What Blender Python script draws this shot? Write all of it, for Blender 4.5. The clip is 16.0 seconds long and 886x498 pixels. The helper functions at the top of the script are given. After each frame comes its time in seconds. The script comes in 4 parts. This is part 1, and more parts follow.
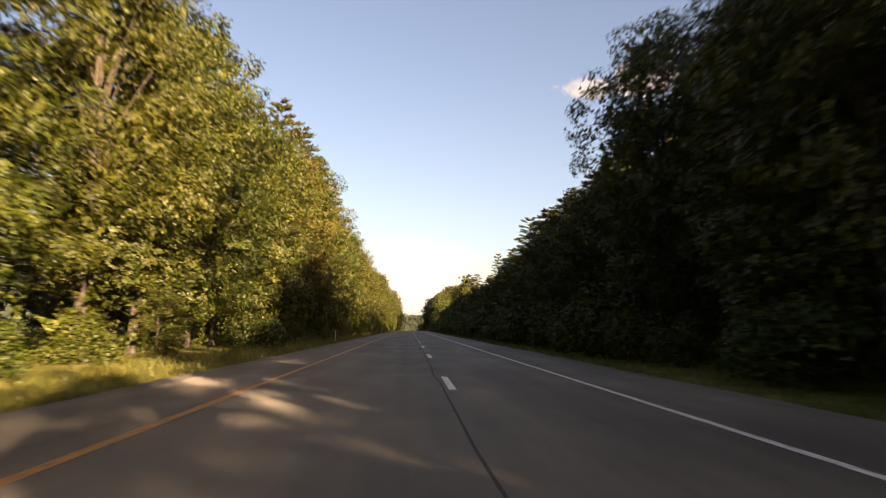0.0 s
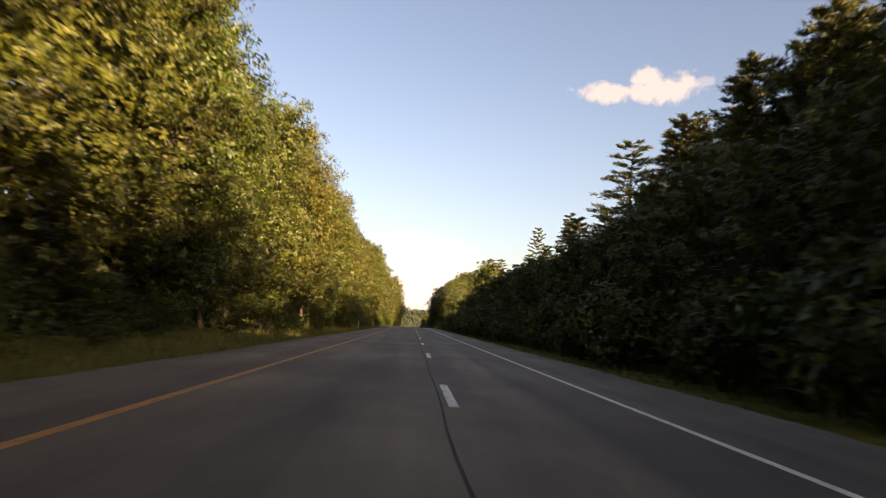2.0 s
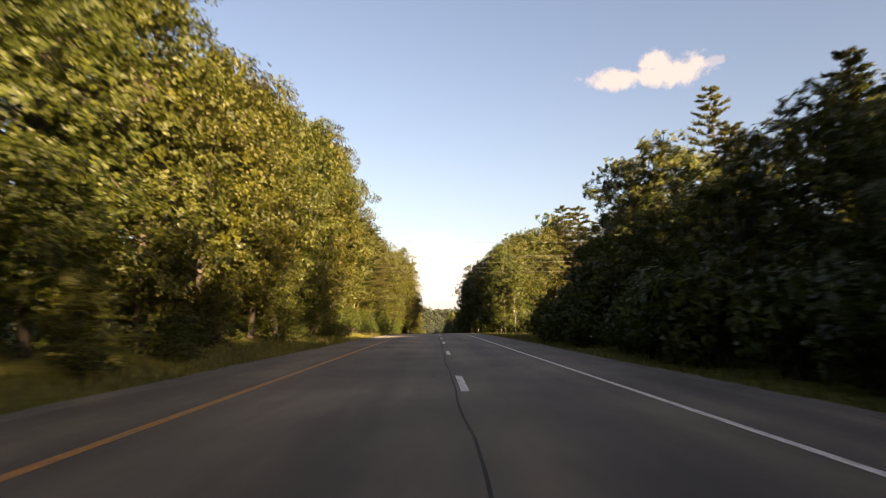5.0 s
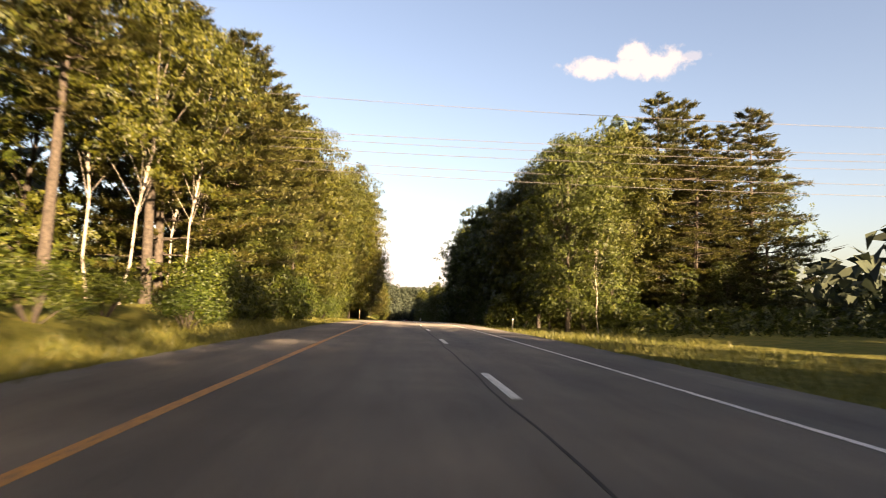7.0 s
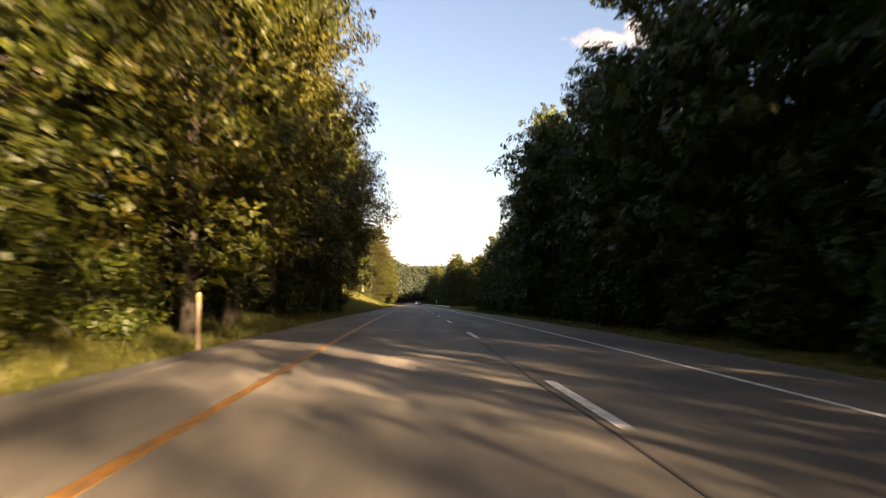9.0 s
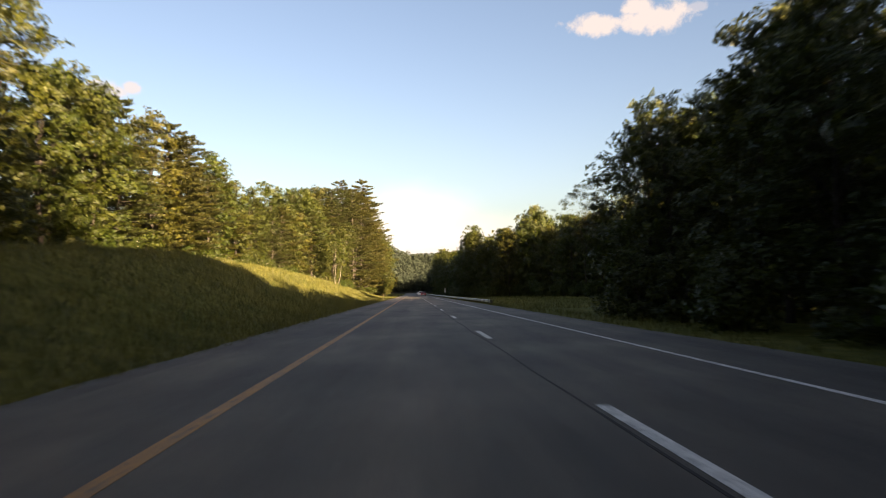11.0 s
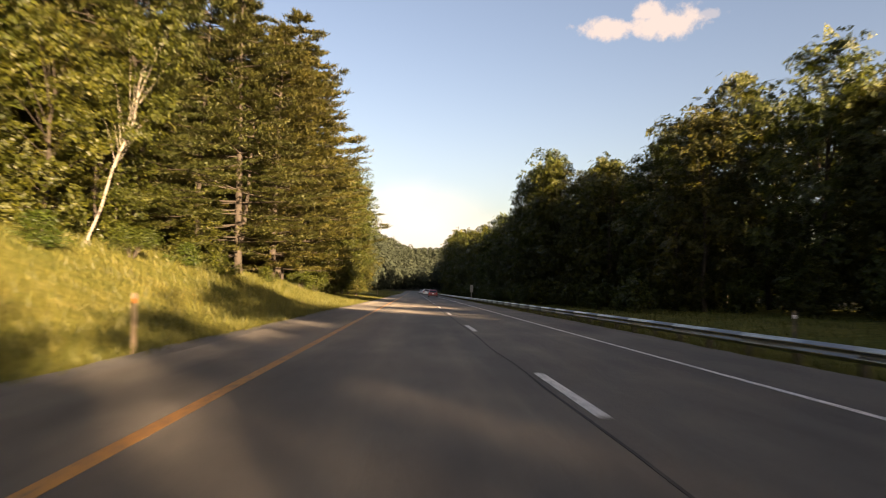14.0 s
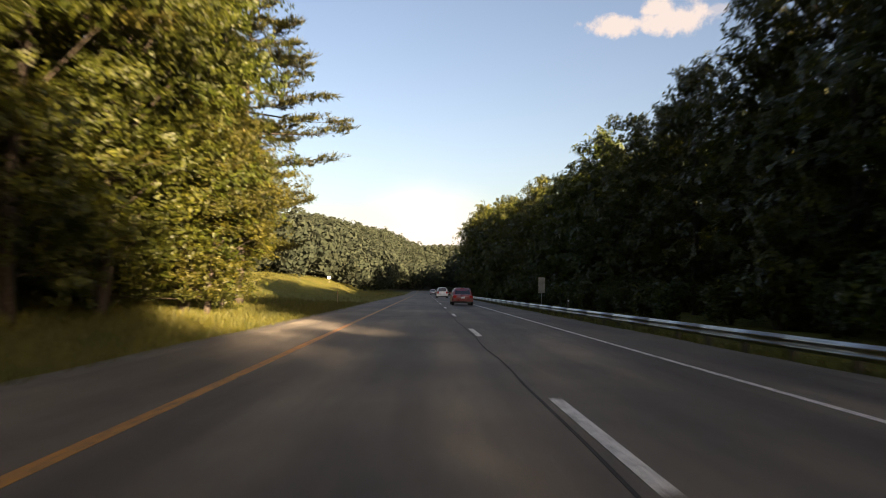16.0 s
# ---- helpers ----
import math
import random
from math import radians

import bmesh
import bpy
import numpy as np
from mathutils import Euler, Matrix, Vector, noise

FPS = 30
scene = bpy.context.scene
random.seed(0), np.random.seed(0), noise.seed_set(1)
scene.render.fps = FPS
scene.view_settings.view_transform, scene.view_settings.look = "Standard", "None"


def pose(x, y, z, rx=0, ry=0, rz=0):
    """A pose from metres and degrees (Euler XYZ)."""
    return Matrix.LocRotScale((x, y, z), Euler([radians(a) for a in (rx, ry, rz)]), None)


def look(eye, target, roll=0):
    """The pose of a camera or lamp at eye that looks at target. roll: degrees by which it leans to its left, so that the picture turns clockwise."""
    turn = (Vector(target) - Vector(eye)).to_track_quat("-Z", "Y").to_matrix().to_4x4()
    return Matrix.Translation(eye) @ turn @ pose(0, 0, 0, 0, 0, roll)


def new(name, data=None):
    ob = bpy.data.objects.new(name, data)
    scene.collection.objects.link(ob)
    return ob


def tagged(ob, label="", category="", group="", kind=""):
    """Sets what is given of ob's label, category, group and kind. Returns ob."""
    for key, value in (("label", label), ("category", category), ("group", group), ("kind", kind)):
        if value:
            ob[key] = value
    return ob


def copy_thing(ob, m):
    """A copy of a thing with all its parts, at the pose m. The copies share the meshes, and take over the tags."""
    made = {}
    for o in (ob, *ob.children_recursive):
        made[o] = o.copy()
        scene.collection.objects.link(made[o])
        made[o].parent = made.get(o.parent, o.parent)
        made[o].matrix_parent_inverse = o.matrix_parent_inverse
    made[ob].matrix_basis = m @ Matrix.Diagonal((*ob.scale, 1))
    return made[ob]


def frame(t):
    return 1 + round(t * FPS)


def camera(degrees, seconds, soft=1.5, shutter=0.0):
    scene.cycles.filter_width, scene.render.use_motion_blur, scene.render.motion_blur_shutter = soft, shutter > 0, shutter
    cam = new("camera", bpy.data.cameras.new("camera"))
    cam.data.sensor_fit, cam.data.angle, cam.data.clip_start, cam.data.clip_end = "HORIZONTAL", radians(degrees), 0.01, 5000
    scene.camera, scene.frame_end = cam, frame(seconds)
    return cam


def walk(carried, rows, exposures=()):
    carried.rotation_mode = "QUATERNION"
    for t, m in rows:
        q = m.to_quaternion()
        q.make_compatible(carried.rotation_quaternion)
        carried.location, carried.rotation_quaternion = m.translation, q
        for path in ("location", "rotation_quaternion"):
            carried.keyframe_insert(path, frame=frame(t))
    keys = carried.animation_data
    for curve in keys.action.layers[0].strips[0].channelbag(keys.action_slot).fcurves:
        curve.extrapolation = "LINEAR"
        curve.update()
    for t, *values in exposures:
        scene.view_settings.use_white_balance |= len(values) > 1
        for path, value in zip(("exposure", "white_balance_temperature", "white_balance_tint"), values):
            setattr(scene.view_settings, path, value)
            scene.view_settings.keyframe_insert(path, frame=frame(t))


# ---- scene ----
# The camera rides at the height of a car's windscreen along the left lane.
cam = camera(74.0, 16.0, soft=0.95, shutter=0.22)
# seconds, x, y, z, yaw, pitch, roll
ROWS = [
    (0.0, 0.01, 0.00, 1.20, -3.25, 7.60, 0.23),
    (0.5, 0.11, 15.85, 1.20, -2.96, 7.01, -0.23),
    (1.0, 0.21, 31.71, 1.20, -3.00, 6.22, -0.05),
    (1.5, 0.19, 47.57, 1.20, -1.65, 6.74, -2.58),
    (2.0, 0.17, 63.43, 1.20, -3.02, 7.27, -2.89),
    (2.5, 0.22, 79.29, 1.20, -2.49, 8.18, -2.59),
    (3.0, 0.26, 95.16, 1.20, -2.09, 7.01, -2.36),
    (3.5, 0.30, 111.03, 1.20, -3.06, 7.24, -0.80),
    (4.0, 0.33, 126.91, 1.20, -1.96, 7.28, 0.35),
    (4.5, 0.33, 142.78, 1.20, -1.44, 7.44, 0.96),
    (5.0, 0.33, 158.66, 1.20, -0.80, 7.20, 0.75),
    (5.2, 0.23, 165.01, 1.20, -1.23, 6.27, -0.47),
    (7.3, -0.90, 231.53, 1.05, -4.09, 5.24, -1.95),
    (7.5, -1.01, 237.85, 0.99, -2.55, 5.62, -3.08),
    (8.0, -1.07, 253.63, 0.78, -2.54, 5.79, -4.60),
    (8.5, -1.12, 269.40, 0.50, -1.90, 5.83, -3.19),
    (9.0, -1.14, 285.15, 0.15, -3.05, 3.21, -0.56),
    (9.5, -1.16, 300.89, -0.26, -4.09, 1.65, 0.90),
    (9.7, -1.16, 307.19, -0.45, -2.76, 2.26, 1.96),
    (11.8, -1.09, 373.32, -2.78, -3.45, 1.71, -0.55),
    (12.0, -1.08, 379.62, -3.01, -3.45, 1.46, -0.85),
    (12.5, -1.08, 395.36, -3.58, -2.58, 1.93, -0.25),
    (13.0, -1.08, 411.10, -4.14, -3.27, 2.73, -2.06),
    (13.5, -1.05, 426.84, -4.71, -2.42, 2.76, -1.37),
    (14.0, -1.03, 442.56, -5.28, -2.76, 2.03, -1.33),
    (14.5, -0.91, 458.28, -5.85, -2.74, 2.40, -0.95),
    (15.0, -0.78, 474.00, -6.41, -3.12, 2.45, 0.16),
    (15.5, -0.71, 489.70, -6.98, -2.25, 2.19, -0.42),
    (16.0, -0.63, 505.40, -7.55, -1.80, 1.99, -0.76),
]
# seconds, stops, kelvin, tint
EXPOSURES = [(0.0, 3.09, 7650, 26), (5.0, 3.09, 7600, 25), (7.5, 3.37, 7500, 24), (9.5, 3.32, 7400, 22), (12.0, 2.89, 7000, 20), (12.7, 2.9, 7050, 20), (14.0, 2.96, 7550, 24), (15.2, 2.98, 7550, 24), (16.0, 2.96, 7250, 21)]
walk(cam, [(t, pose(x, y, z, 90 + p, r, w)) for t, x, y, z, w, p, r in ROWS], EXPOSURES)

# ---- light: a low warm sun from behind and to the right, clear sky ----
CLOUD, CLOUD_LOW = (3.7, 3.45, 3.2), (5.6, 5.35, 4.95)
SUN_ELEV, SUN_AZ = 13.9, 149.5      # degrees; azimuth clockwise from the road's heading
world = bpy.data.worlds.new("sky")
scene.world = world
world.use_nodes = True
_n = world.node_tree.nodes
_sky = _n.new("ShaderNodeTexSky")
_sky.sky_type = "NISHITA"
_sky.sun_disc = False
_sky.sun_elevation, _sky.sun_rotation = radians(SUN_ELEV), radians(SUN_AZ)
_sky.air_density, _sky.dust_density, _sky.ozone_density = 1.0, 2.5, 1.2


def cloud_mask(centre_az, centre_el, ellipses, scale, rough, ragged=1.7, thin=0.12, thick=0.62):
    """A soft-edged cumulus in the sky's dome; ellipses: offsets right and up and half sizes, as tangents."""
    n, l = world.node_tree.nodes, world.node_tree.links
    az, el = radians(centre_az), radians(centre_el)
    fwd = Vector((math.sin(az) * math.cos(el), math.cos(az) * math.cos(el), math.sin(el)))
    right = Vector((math.cos(az), -math.sin(az), 0))
    up = right.cross(fwd)
    tc = n.new("ShaderNodeTexCoord")

    def calc(op, a, b=None, c=None):
        m = n.new("ShaderNodeMath")
        m.operation = op
        for sock, v in zip(m.inputs, (a, b, c)):
            if v is None:
                continue
            if isinstance(v, (int, float)):
                sock.default_value = v
            else:
                l.new(v, sock)
        return m.outputs[0]

    def dot(vec):
        d = n.new("ShaderNodeVectorMath")
        d.operation = "DOT_PRODUCT"
        l.new(tc.outputs["Generated"], d.inputs[0])
        d.inputs[1].default_value = vec
        return d.outputs["Value"]
    w = calc("MAXIMUM", dot(fwd), 0.05)
    u, v = calc("DIVIDE", dot(right), w), calc("DIVIDE", dot(up), w)
    ns = n.new("ShaderNodeTexNoise")
    ns.inputs["Scale"].default_value, ns.inputs["Detail"].default_value, ns.inputs["Roughness"].default_value = scale, 7, rough
    l.new(tc.outputs["Generated"], ns.inputs["Vector"])
    best = None
    for x, y, a, b in ellipses:
        fx, fy = calc("DIVIDE", calc("SUBTRACT", u, x), a), calc("DIVIDE", calc("SUBTRACT", v, y), b)
        e = calc("SUBTRACT", 1.0, calc("SQRT", calc("ADD", calc("MULTIPLY", fx, fx), calc("MULTIPLY", fy, fy))))
        best = e if best is None else calc("MAXIMUM", best, e)
    dens = calc("ADD", best, calc("MULTIPLY", calc("SUBTRACT", ns.outputs[0], 0.5), ragged))
    ahead = calc("GREATER_THAN", dot(fwd), 0.5)
    mr = n.new("ShaderNodeMapRange")
    mr.interpolation_type = "SMOOTHSTEP"
    mr.inputs["From Min"].default_value, mr.inputs["From Max"].default_value = thin, thick
    l.new(dens, mr.inputs["Value"])
    return calc("MULTIPLY", mr.outputs[0], ahead)


def add_cloud(below, mask, colour, cover):
    n, l = world.node_tree.nodes, world.node_tree.links
    m = n.new("ShaderNodeMix")
    m.data_type = "RGBA"
    k = n.new("ShaderNodeMath")
    k.operation, k.inputs[1].default_value = "MULTIPLY", cover
    l.new(mask, k.inputs[0])
    l.new(k.outputs[0], m.inputs[0])
    l.new(below, m.inputs[6])
    m.inputs[7].default_value = (*colour, 1)
    return m.outputs[2]


_c = add_cloud(_sky.outputs[0], cloud_mask(21.2, 22.4, [(0.026, -0.004, 0.082, 0.030), (-0.050, -0.005, 0.078, 0.020), (0.012, 0.013, 0.040, 0.024)], 36.0, 0.6), CLOUD, 0.95)
_c = add_cloud(_c, cloud_mask(26.9, 22.4, [(0.0, 0.0, 0.030, 0.010)], 50.0, 0.6), CLOUD, 0.4)
_c = add_cloud(_c, cloud_mask(-27.5, 15.3, [(0.0, 0.0, 0.045, 0.024), (0.045, 0.01, 0.02, 0.012)], 40.0, 0.6), CLOUD, 0.8)
_c = add_cloud(_c, cloud_mask(0.0, 3.6, [(0.0, -0.01, 0.42, 0.07), (0.01, 0.0, 0.17, 0.11)], 6.0, 0.5, 0.7, 0.0, 1.0), CLOUD_LOW, 0.75)
world.node_tree.links.new(_c, _n["Background"].inputs[0])
_n["Background"].inputs[1].default_value = 0.032
sun = new("sun", bpy.data.lights.new("sun", "SUN"))
sun.data.energy, sun.data.angle, sun.data.color = 5.0, radians(0.6), (1.0, 0.81, 0.54)
_to = Vector((math.sin(radians(SUN_AZ)) * math.cos(radians(SUN_ELEV)), math.cos(radians(SUN_AZ)) * math.cos(radians(SUN_ELEV)), math.sin(radians(SUN_ELEV))))
sun.matrix_world = look(_to * 100, (0, 0, 0))

# ---- materials ----


def material(name):
    m = bpy.data.materials.new(name)
    m.use_nodes = True
    return m, m.node_tree.nodes, m.node_tree.links, m.node_tree.nodes["Principled BSDF"]


def ramp(nodes, stops):
    r = nodes.new("ShaderNodeValToRGB")
    e = r.color_ramp.elements
    while len(e) < len(stops):
        e.new(0.5)
    for el, (p, c) in zip(e, stops):
        el.position, el.color = p, (*c, 1)
    return r


def noise_tex(nodes, links, scale, detail=4.0, rough=0.55, coord="Object"):
    tc = nodes.new("ShaderNodeTexCoord")
    n = nodes.new("ShaderNodeTexNoise")
    n.inputs["Scale"].default_value, n.inputs["Detail"].default_value, n.inputs["Roughness"].default_value = scale, detail, rough
    links.new(tc.outputs[coord], n.inputs["Vector"])
    return n


def mix_rgb(nodes, links, fac, a, b, kind="MIX"):
    m = nodes.new("ShaderNodeMix")
    m.data_type, m.blend_type = "RGBA", kind
    for sock, v in ((m.inputs[0], fac), (m.inputs[6], a), (m.inputs[7], b)):
        if isinstance(v, (int, float)):
            sock.default_value = v
        elif isinstance(v, tuple):
            sock.default_value = (*v, 1)
        else:
            links.new(v, sock)
    return m.outputs[2]


def bump(nodes, links, bsdf, height, strength, distance=0.02):
    b = nodes.new("ShaderNodeBump")
    b.inputs["Strength"].default_value, b.inputs["Distance"].default_value = strength, distance
    links.new(height, b.inputs["Height"])
    links.new(b.outputs[0], bsdf.inputs["Normal"])


def leaf_material(name, dark, mid, light, through_light=0.3, rough=0.5, sprig=0.0):
    """Foliage: every leaf its own tone, each tree its own cast, light passing through the blade.
    sprig: leaves per metre on a spray, whose ragged outline is cut out between them."""
    m, n, l, b = material(name)
    geo, info = n.new("ShaderNodeNewGeometry"), n.new("ShaderNodeObjectInfo")
    r = ramp(n, [(0.0, dark), (0.55, mid), (1.0, light)])
    big = noise_tex(n, l, 0.5, 2)
    rb = ramp(n, [(0.3, (0.62, 0.68, 0.6)), (0.7, (1.15, 1.08, 0.9))])
    l.new(big.outputs[0], rb.inputs[0])
    t = n.new("ShaderNodeBsdfTranslucent")
    if sprig:
        tc = n.new("ShaderNodeTexCoord")
        vor = n.new("ShaderNodeTexVoronoi")
        vor.inputs["Scale"].default_value = sprig
        l.new(tc.outputs["Object"], vor.inputs["Vector"])
        sep = n.new("ShaderNodeSeparateColor")
        l.new(vor.outputs["Color"], sep.inputs[0])
        both = n.new("ShaderNodeMath")
        both.operation = "MULTIPLY_ADD"
        both.inputs[1].default_value = 0.6
        half = n.new("ShaderNodeMath")
        half.operation, half.inputs[1].default_value = "MULTIPLY", 0.4
        l.new(geo.outputs["Random Per Island"], half.inputs[0])
        l.new(sep.outputs[0], both.inputs[0])
        l.new(half.outputs[0], both.inputs[2])
        l.new(both.outputs[0], r.inputs[0])
        # each leaf of the spray tilts its own way
        tilt = n.new("ShaderNodeVectorMath")
        tilt.operation = "MULTIPLY_ADD"
        tilt.inputs[1].default_value = (0.9, 0.9, 0.9)
        tilt.inputs[2].default_value = (-0.45, -0.45, -0.45)
        l.new(vor.outputs["Color"], tilt.inputs[0])
        add = n.new("ShaderNodeVectorMath")
        add.operation = "ADD"
        l.new(tilt.outputs[0], add.inputs[0])
        l.new(geo.outputs["Normal"], add.inputs[1])
        nrm = n.new("ShaderNodeVectorMath")
        nrm.operation = "NORMALIZE"
        l.new(add.outputs[0], nrm.inputs[0])
        l.new(nrm.outputs[0], b.inputs["Normal"])
        l.new(nrm.outputs[0], t.inputs["Normal"])
    else:
        l.new(geo.outputs["Random Per Island"], r.inputs[0])
    c = mix_rgb(n, l, 1.0, r.outputs[0], rb.outputs[0], "MULTIPLY")
    rt = ramp(n, [(0.0, (0.85, 1.0, 0.9)), (0.5, (1.0, 1.0, 1.0)), (1.0, (1.1, 1.0, 0.8))])
    l.new(info.outputs["Random"], rt.inputs[0])
    c = mix_rgb(n, l, 1.0, c, rt.outputs[0], "MULTIPLY")
    l.new(c, b.inputs["Base Color"])
    b.inputs["Roughness"].default_value = rough
    b.inputs["Specular IOR Level"].default_value = 0.3
    l.new(c, t.inputs[0])
    mx = n.new("ShaderNodeMixShader")
    mx.inputs[0].default_value = through_light
    l.new(b.outputs[0], mx.inputs[1])
    l.new(t.outputs[0], mx.inputs[2])
    if sprig:
        gap = n.new("ShaderNodeMath")
        gap.operation, gap.inputs[1].default_value = "GREATER_THAN", 0.62
        l.new(vor.outputs["Distance"], gap.inputs[0])
        clear = n.new("ShaderNodeBsdfTransparent")
        cut = n.new("ShaderNodeMixShader")
        l.new(gap.outputs[0], cut.inputs[0])
        l.new(mx.outputs[0], cut.inputs[1])
        l.new(clear.outputs[0], cut.inputs[2])
        mx = cut
    l.new(mx.outputs[0], n["Material Output"].inputs[0])
    return m


def surface(name, stops, scale, rough, strength=0.3, fine=40.0, metal=0.0, dist=0.02, spec=0.5):
    """A plain surface with variation at two scales and fine relief."""
    m, n, l, b = material(name)
    big = noise_tex(n, l, scale, 5)
    r = ramp(n, stops)
    l.new(big.outputs[0], r.inputs[0])
    small = noise_tex(n, l, fine, 3, 0.7)
    rs = ramp(n, [(0.3, (0.8, 0.8, 0.8)), (0.7, (1.12, 1.12, 1.12))])
    l.new(small.outputs[0], rs.inputs[0])
    l.new(mix_rgb(n, l, 1.0, r.outputs[0], rs.outputs[0], "MULTIPLY"), b.inputs["Base Color"])
    b.inputs["Roughness"].default_value, b.inputs["Metallic"].default_value = rough, metal
    b.inputs["Specular IOR Level"].default_value = spec
    bump(n, l, b, small.outputs[0], strength, dist)
    return m


LEAF = leaf_material("leaf_broad", (0.015, 0.022, 0.003), (0.042, 0.051, 0.006), (0.098, 0.102, 0.013), sprig=11.0)
LEAF_WARM = leaf_material("leaf_warm", (0.018, 0.022, 0.003), (0.052, 0.052, 0.006), (0.110, 0.100, 0.013), sprig=13.0)
NEEDLE = leaf_material("pine_needles", (0.020, 0.026, 0.007), (0.055, 0.057, 0.013), (0.118, 0.110, 0.029), 0.36, sprig=20.0)
# far slopes' shade and haze are in this leaf colour: darker, cooler, less contrast
FAR_LEAF = leaf_material("far_leaf_shade_haze", (0.019, 0.027, 0.017), (0.027, 0.036, 0.023), (0.037, 0.046, 0.030), 0.2, 0.95)
BUSH = leaf_material("leaf_bush", (0.015, 0.024, 0.003), (0.042, 0.056, 0.006), (0.095, 0.104, 0.012), sprig=11.0)
GRASS_BLADE = leaf_material("grass_blades", (0.058, 0.068, 0.014), (0.098, 0.101, 0.023), (0.155, 0.145, 0.040), 0.4)
BARK = surface("bark", [(0.3, (0.024, 0.020, 0.015)), (0.7, (0.070, 0.056, 0.042))], 5.0, 0.95, 0.8, 18.0, dist=0.04, spec=0.15)
BIRCH = surface("birch_bark", [(0.35, (0.06, 0.05, 0.04)), (0.45, (0.20, 0.17, 0.13)), (0.8, (0.34, 0.30, 0.235))], 3.0, 0.8, 0.4, 20.0)
GALVANISED = surface("galvanised_steel", [(0.3, (0.26, 0.265, 0.265)), (0.7, (0.42, 0.42, 0.415))], 1.5, 0.36, 0.05, 60.0, 0.95)
POST_WOOD = surface("weathered_post_wood", [(0.3, (0.038, 0.031, 0.024)), (0.7, (0.090, 0.073, 0.055))], 4.0, 0.85, 0.6, 30.0)
WIRE = surface("aluminium_wire", [(0.3, (0.045, 0.043, 0.040)), (0.7, (0.08, 0.076, 0.07))], 2.0, 0.8, 0.05, 30.0)
MARKER_DARK = surface("dark_marker_post", [(0.3, (0.030, 0.027, 0.022)), (0.7, (0.062, 0.055, 0.045))], 3.0, 0.7, 0.1, 40.0)
MARKER = surface("weathered_marker_post", [(0.3, (0.24, 0.165, 0.10)), (0.7, (0.38, 0.28, 0.18))], 3.0, 0.7, 0.1, 40.0)
AMBER = surface("amber_reflector", [(0.3, (0.50, 0.16, 0.03)), (0.7, (0.60, 0.22, 0.05))], 20.0, 0.35, 0.1, 120.0)
SILVER = surface("silver_reflector", [(0.3, (0.75, 0.75, 0.74)), (0.7, (0.88, 0.88, 0.86))], 20.0, 0.25, 0.1, 120.0)


def asphalt():
    m, n, l, b = material("asphalt")
    tc = n.new("ShaderNodeTexCoord")
    sep = n.new("ShaderNodeSeparateXYZ")
    l.new(tc.outputs["Object"], sep.inputs[0])
    big = noise_tex(n, l, 0.25, 5)
    r = ramp(n, [(0.3, (0.058, 0.052, 0.043)), (0.5, (0.078, 0.070, 0.058)), (0.7, (0.110, 0.099, 0.082))])
    l.new(big.outputs[0], r.inputs[0])
    grit = noise_tex(n, l, 55.0, 3, 0.8)
    rg = ramp(n, [(0.3, (0.62, 0.62, 0.62)), (0.7, (1.3, 1.28, 1.25))])
    l.new(grit.outputs[0], rg.inputs[0])
    c = mix_rgb(n, l, 1.0, r.outputs[0], rg.outputs[0], "MULTIPLY")
    # wear along the wheel tracks, stretched down the road
    mp = n.new("ShaderNodeMapping")
    mp.inputs["Scale"].default_value = (1.1, 0.02, 1)
    l.new(tc.outputs["Object"], mp.inputs[0])
    st = n.new("ShaderNodeTexNoise")
    st.inputs["Scale"].default_value, st.inputs["Detail"].default_value = 1.0, 4
    l.new(mp.outputs[0], st.inputs["Vector"])
    rs = ramp(n, [(0.35, (0.74, 0.74, 0.76)), (0.65, (1.2, 1.18, 1.14))])
    l.new(st.outputs[0], rs.inputs[0])
    c = mix_rgb(n, l, 1.0, c, rs.outputs[0], "MULTIPLY")
    mp2 = n.new("ShaderNodeMapping")
    mp2.inputs["Scale"].default_value = (0.55, 0.11, 1)
    l.new(tc.outputs["Object"], mp2.inputs[0])
    pt = n.new("ShaderNodeTexNoise")
    pt.inputs["Scale"].default_value, pt.inputs["Detail"].default_value, pt.inputs["Roughness"].default_value = 1.0, 6, 0.65
    l.new(mp2.outputs[0], pt.inputs["Vector"])
    rp = ramp(n, [(0.38, (0.72, 0.72, 0.73)), (0.5, (1.0, 1.0, 1.0)), (0.64, (1.32, 1.3, 1.27))])
    l.new(pt.outputs[0], rp.inputs[0])
    c = mix_rgb(n, l, 1.0, c, rp.outputs[0], "MULTIPLY")
    l.new(c, b.inputs["Base Color"])
    b.inputs["Roughness"].default_value = 0.76
    b.inputs["Specular IOR Level"].default_value = 0.4
    b.inputs["Diffuse Roughness"].default_value = 1.0
    bump(n, l, b, grit.outputs[0], 0.8, 0.015)
    return m


def worn_paint(name, colour, under):
    m, n, l, b = material(name)
    w = noise_tex(n, l, 9.0, 6, 0.7)
    r = ramp(n, [(0.40, under), (0.52, colour), (0.8, tuple(min(1, v * 1.1) for v in colour))])
    l.new(w.outputs[0], r.inputs[0])
    l.new(r.outputs[0], b.inputs["Base Color"])
    b.inputs["Roughness"].default_value = 0.7
    bump(n, l, b, w.outputs[0], 0.3, 0.004)
    return m


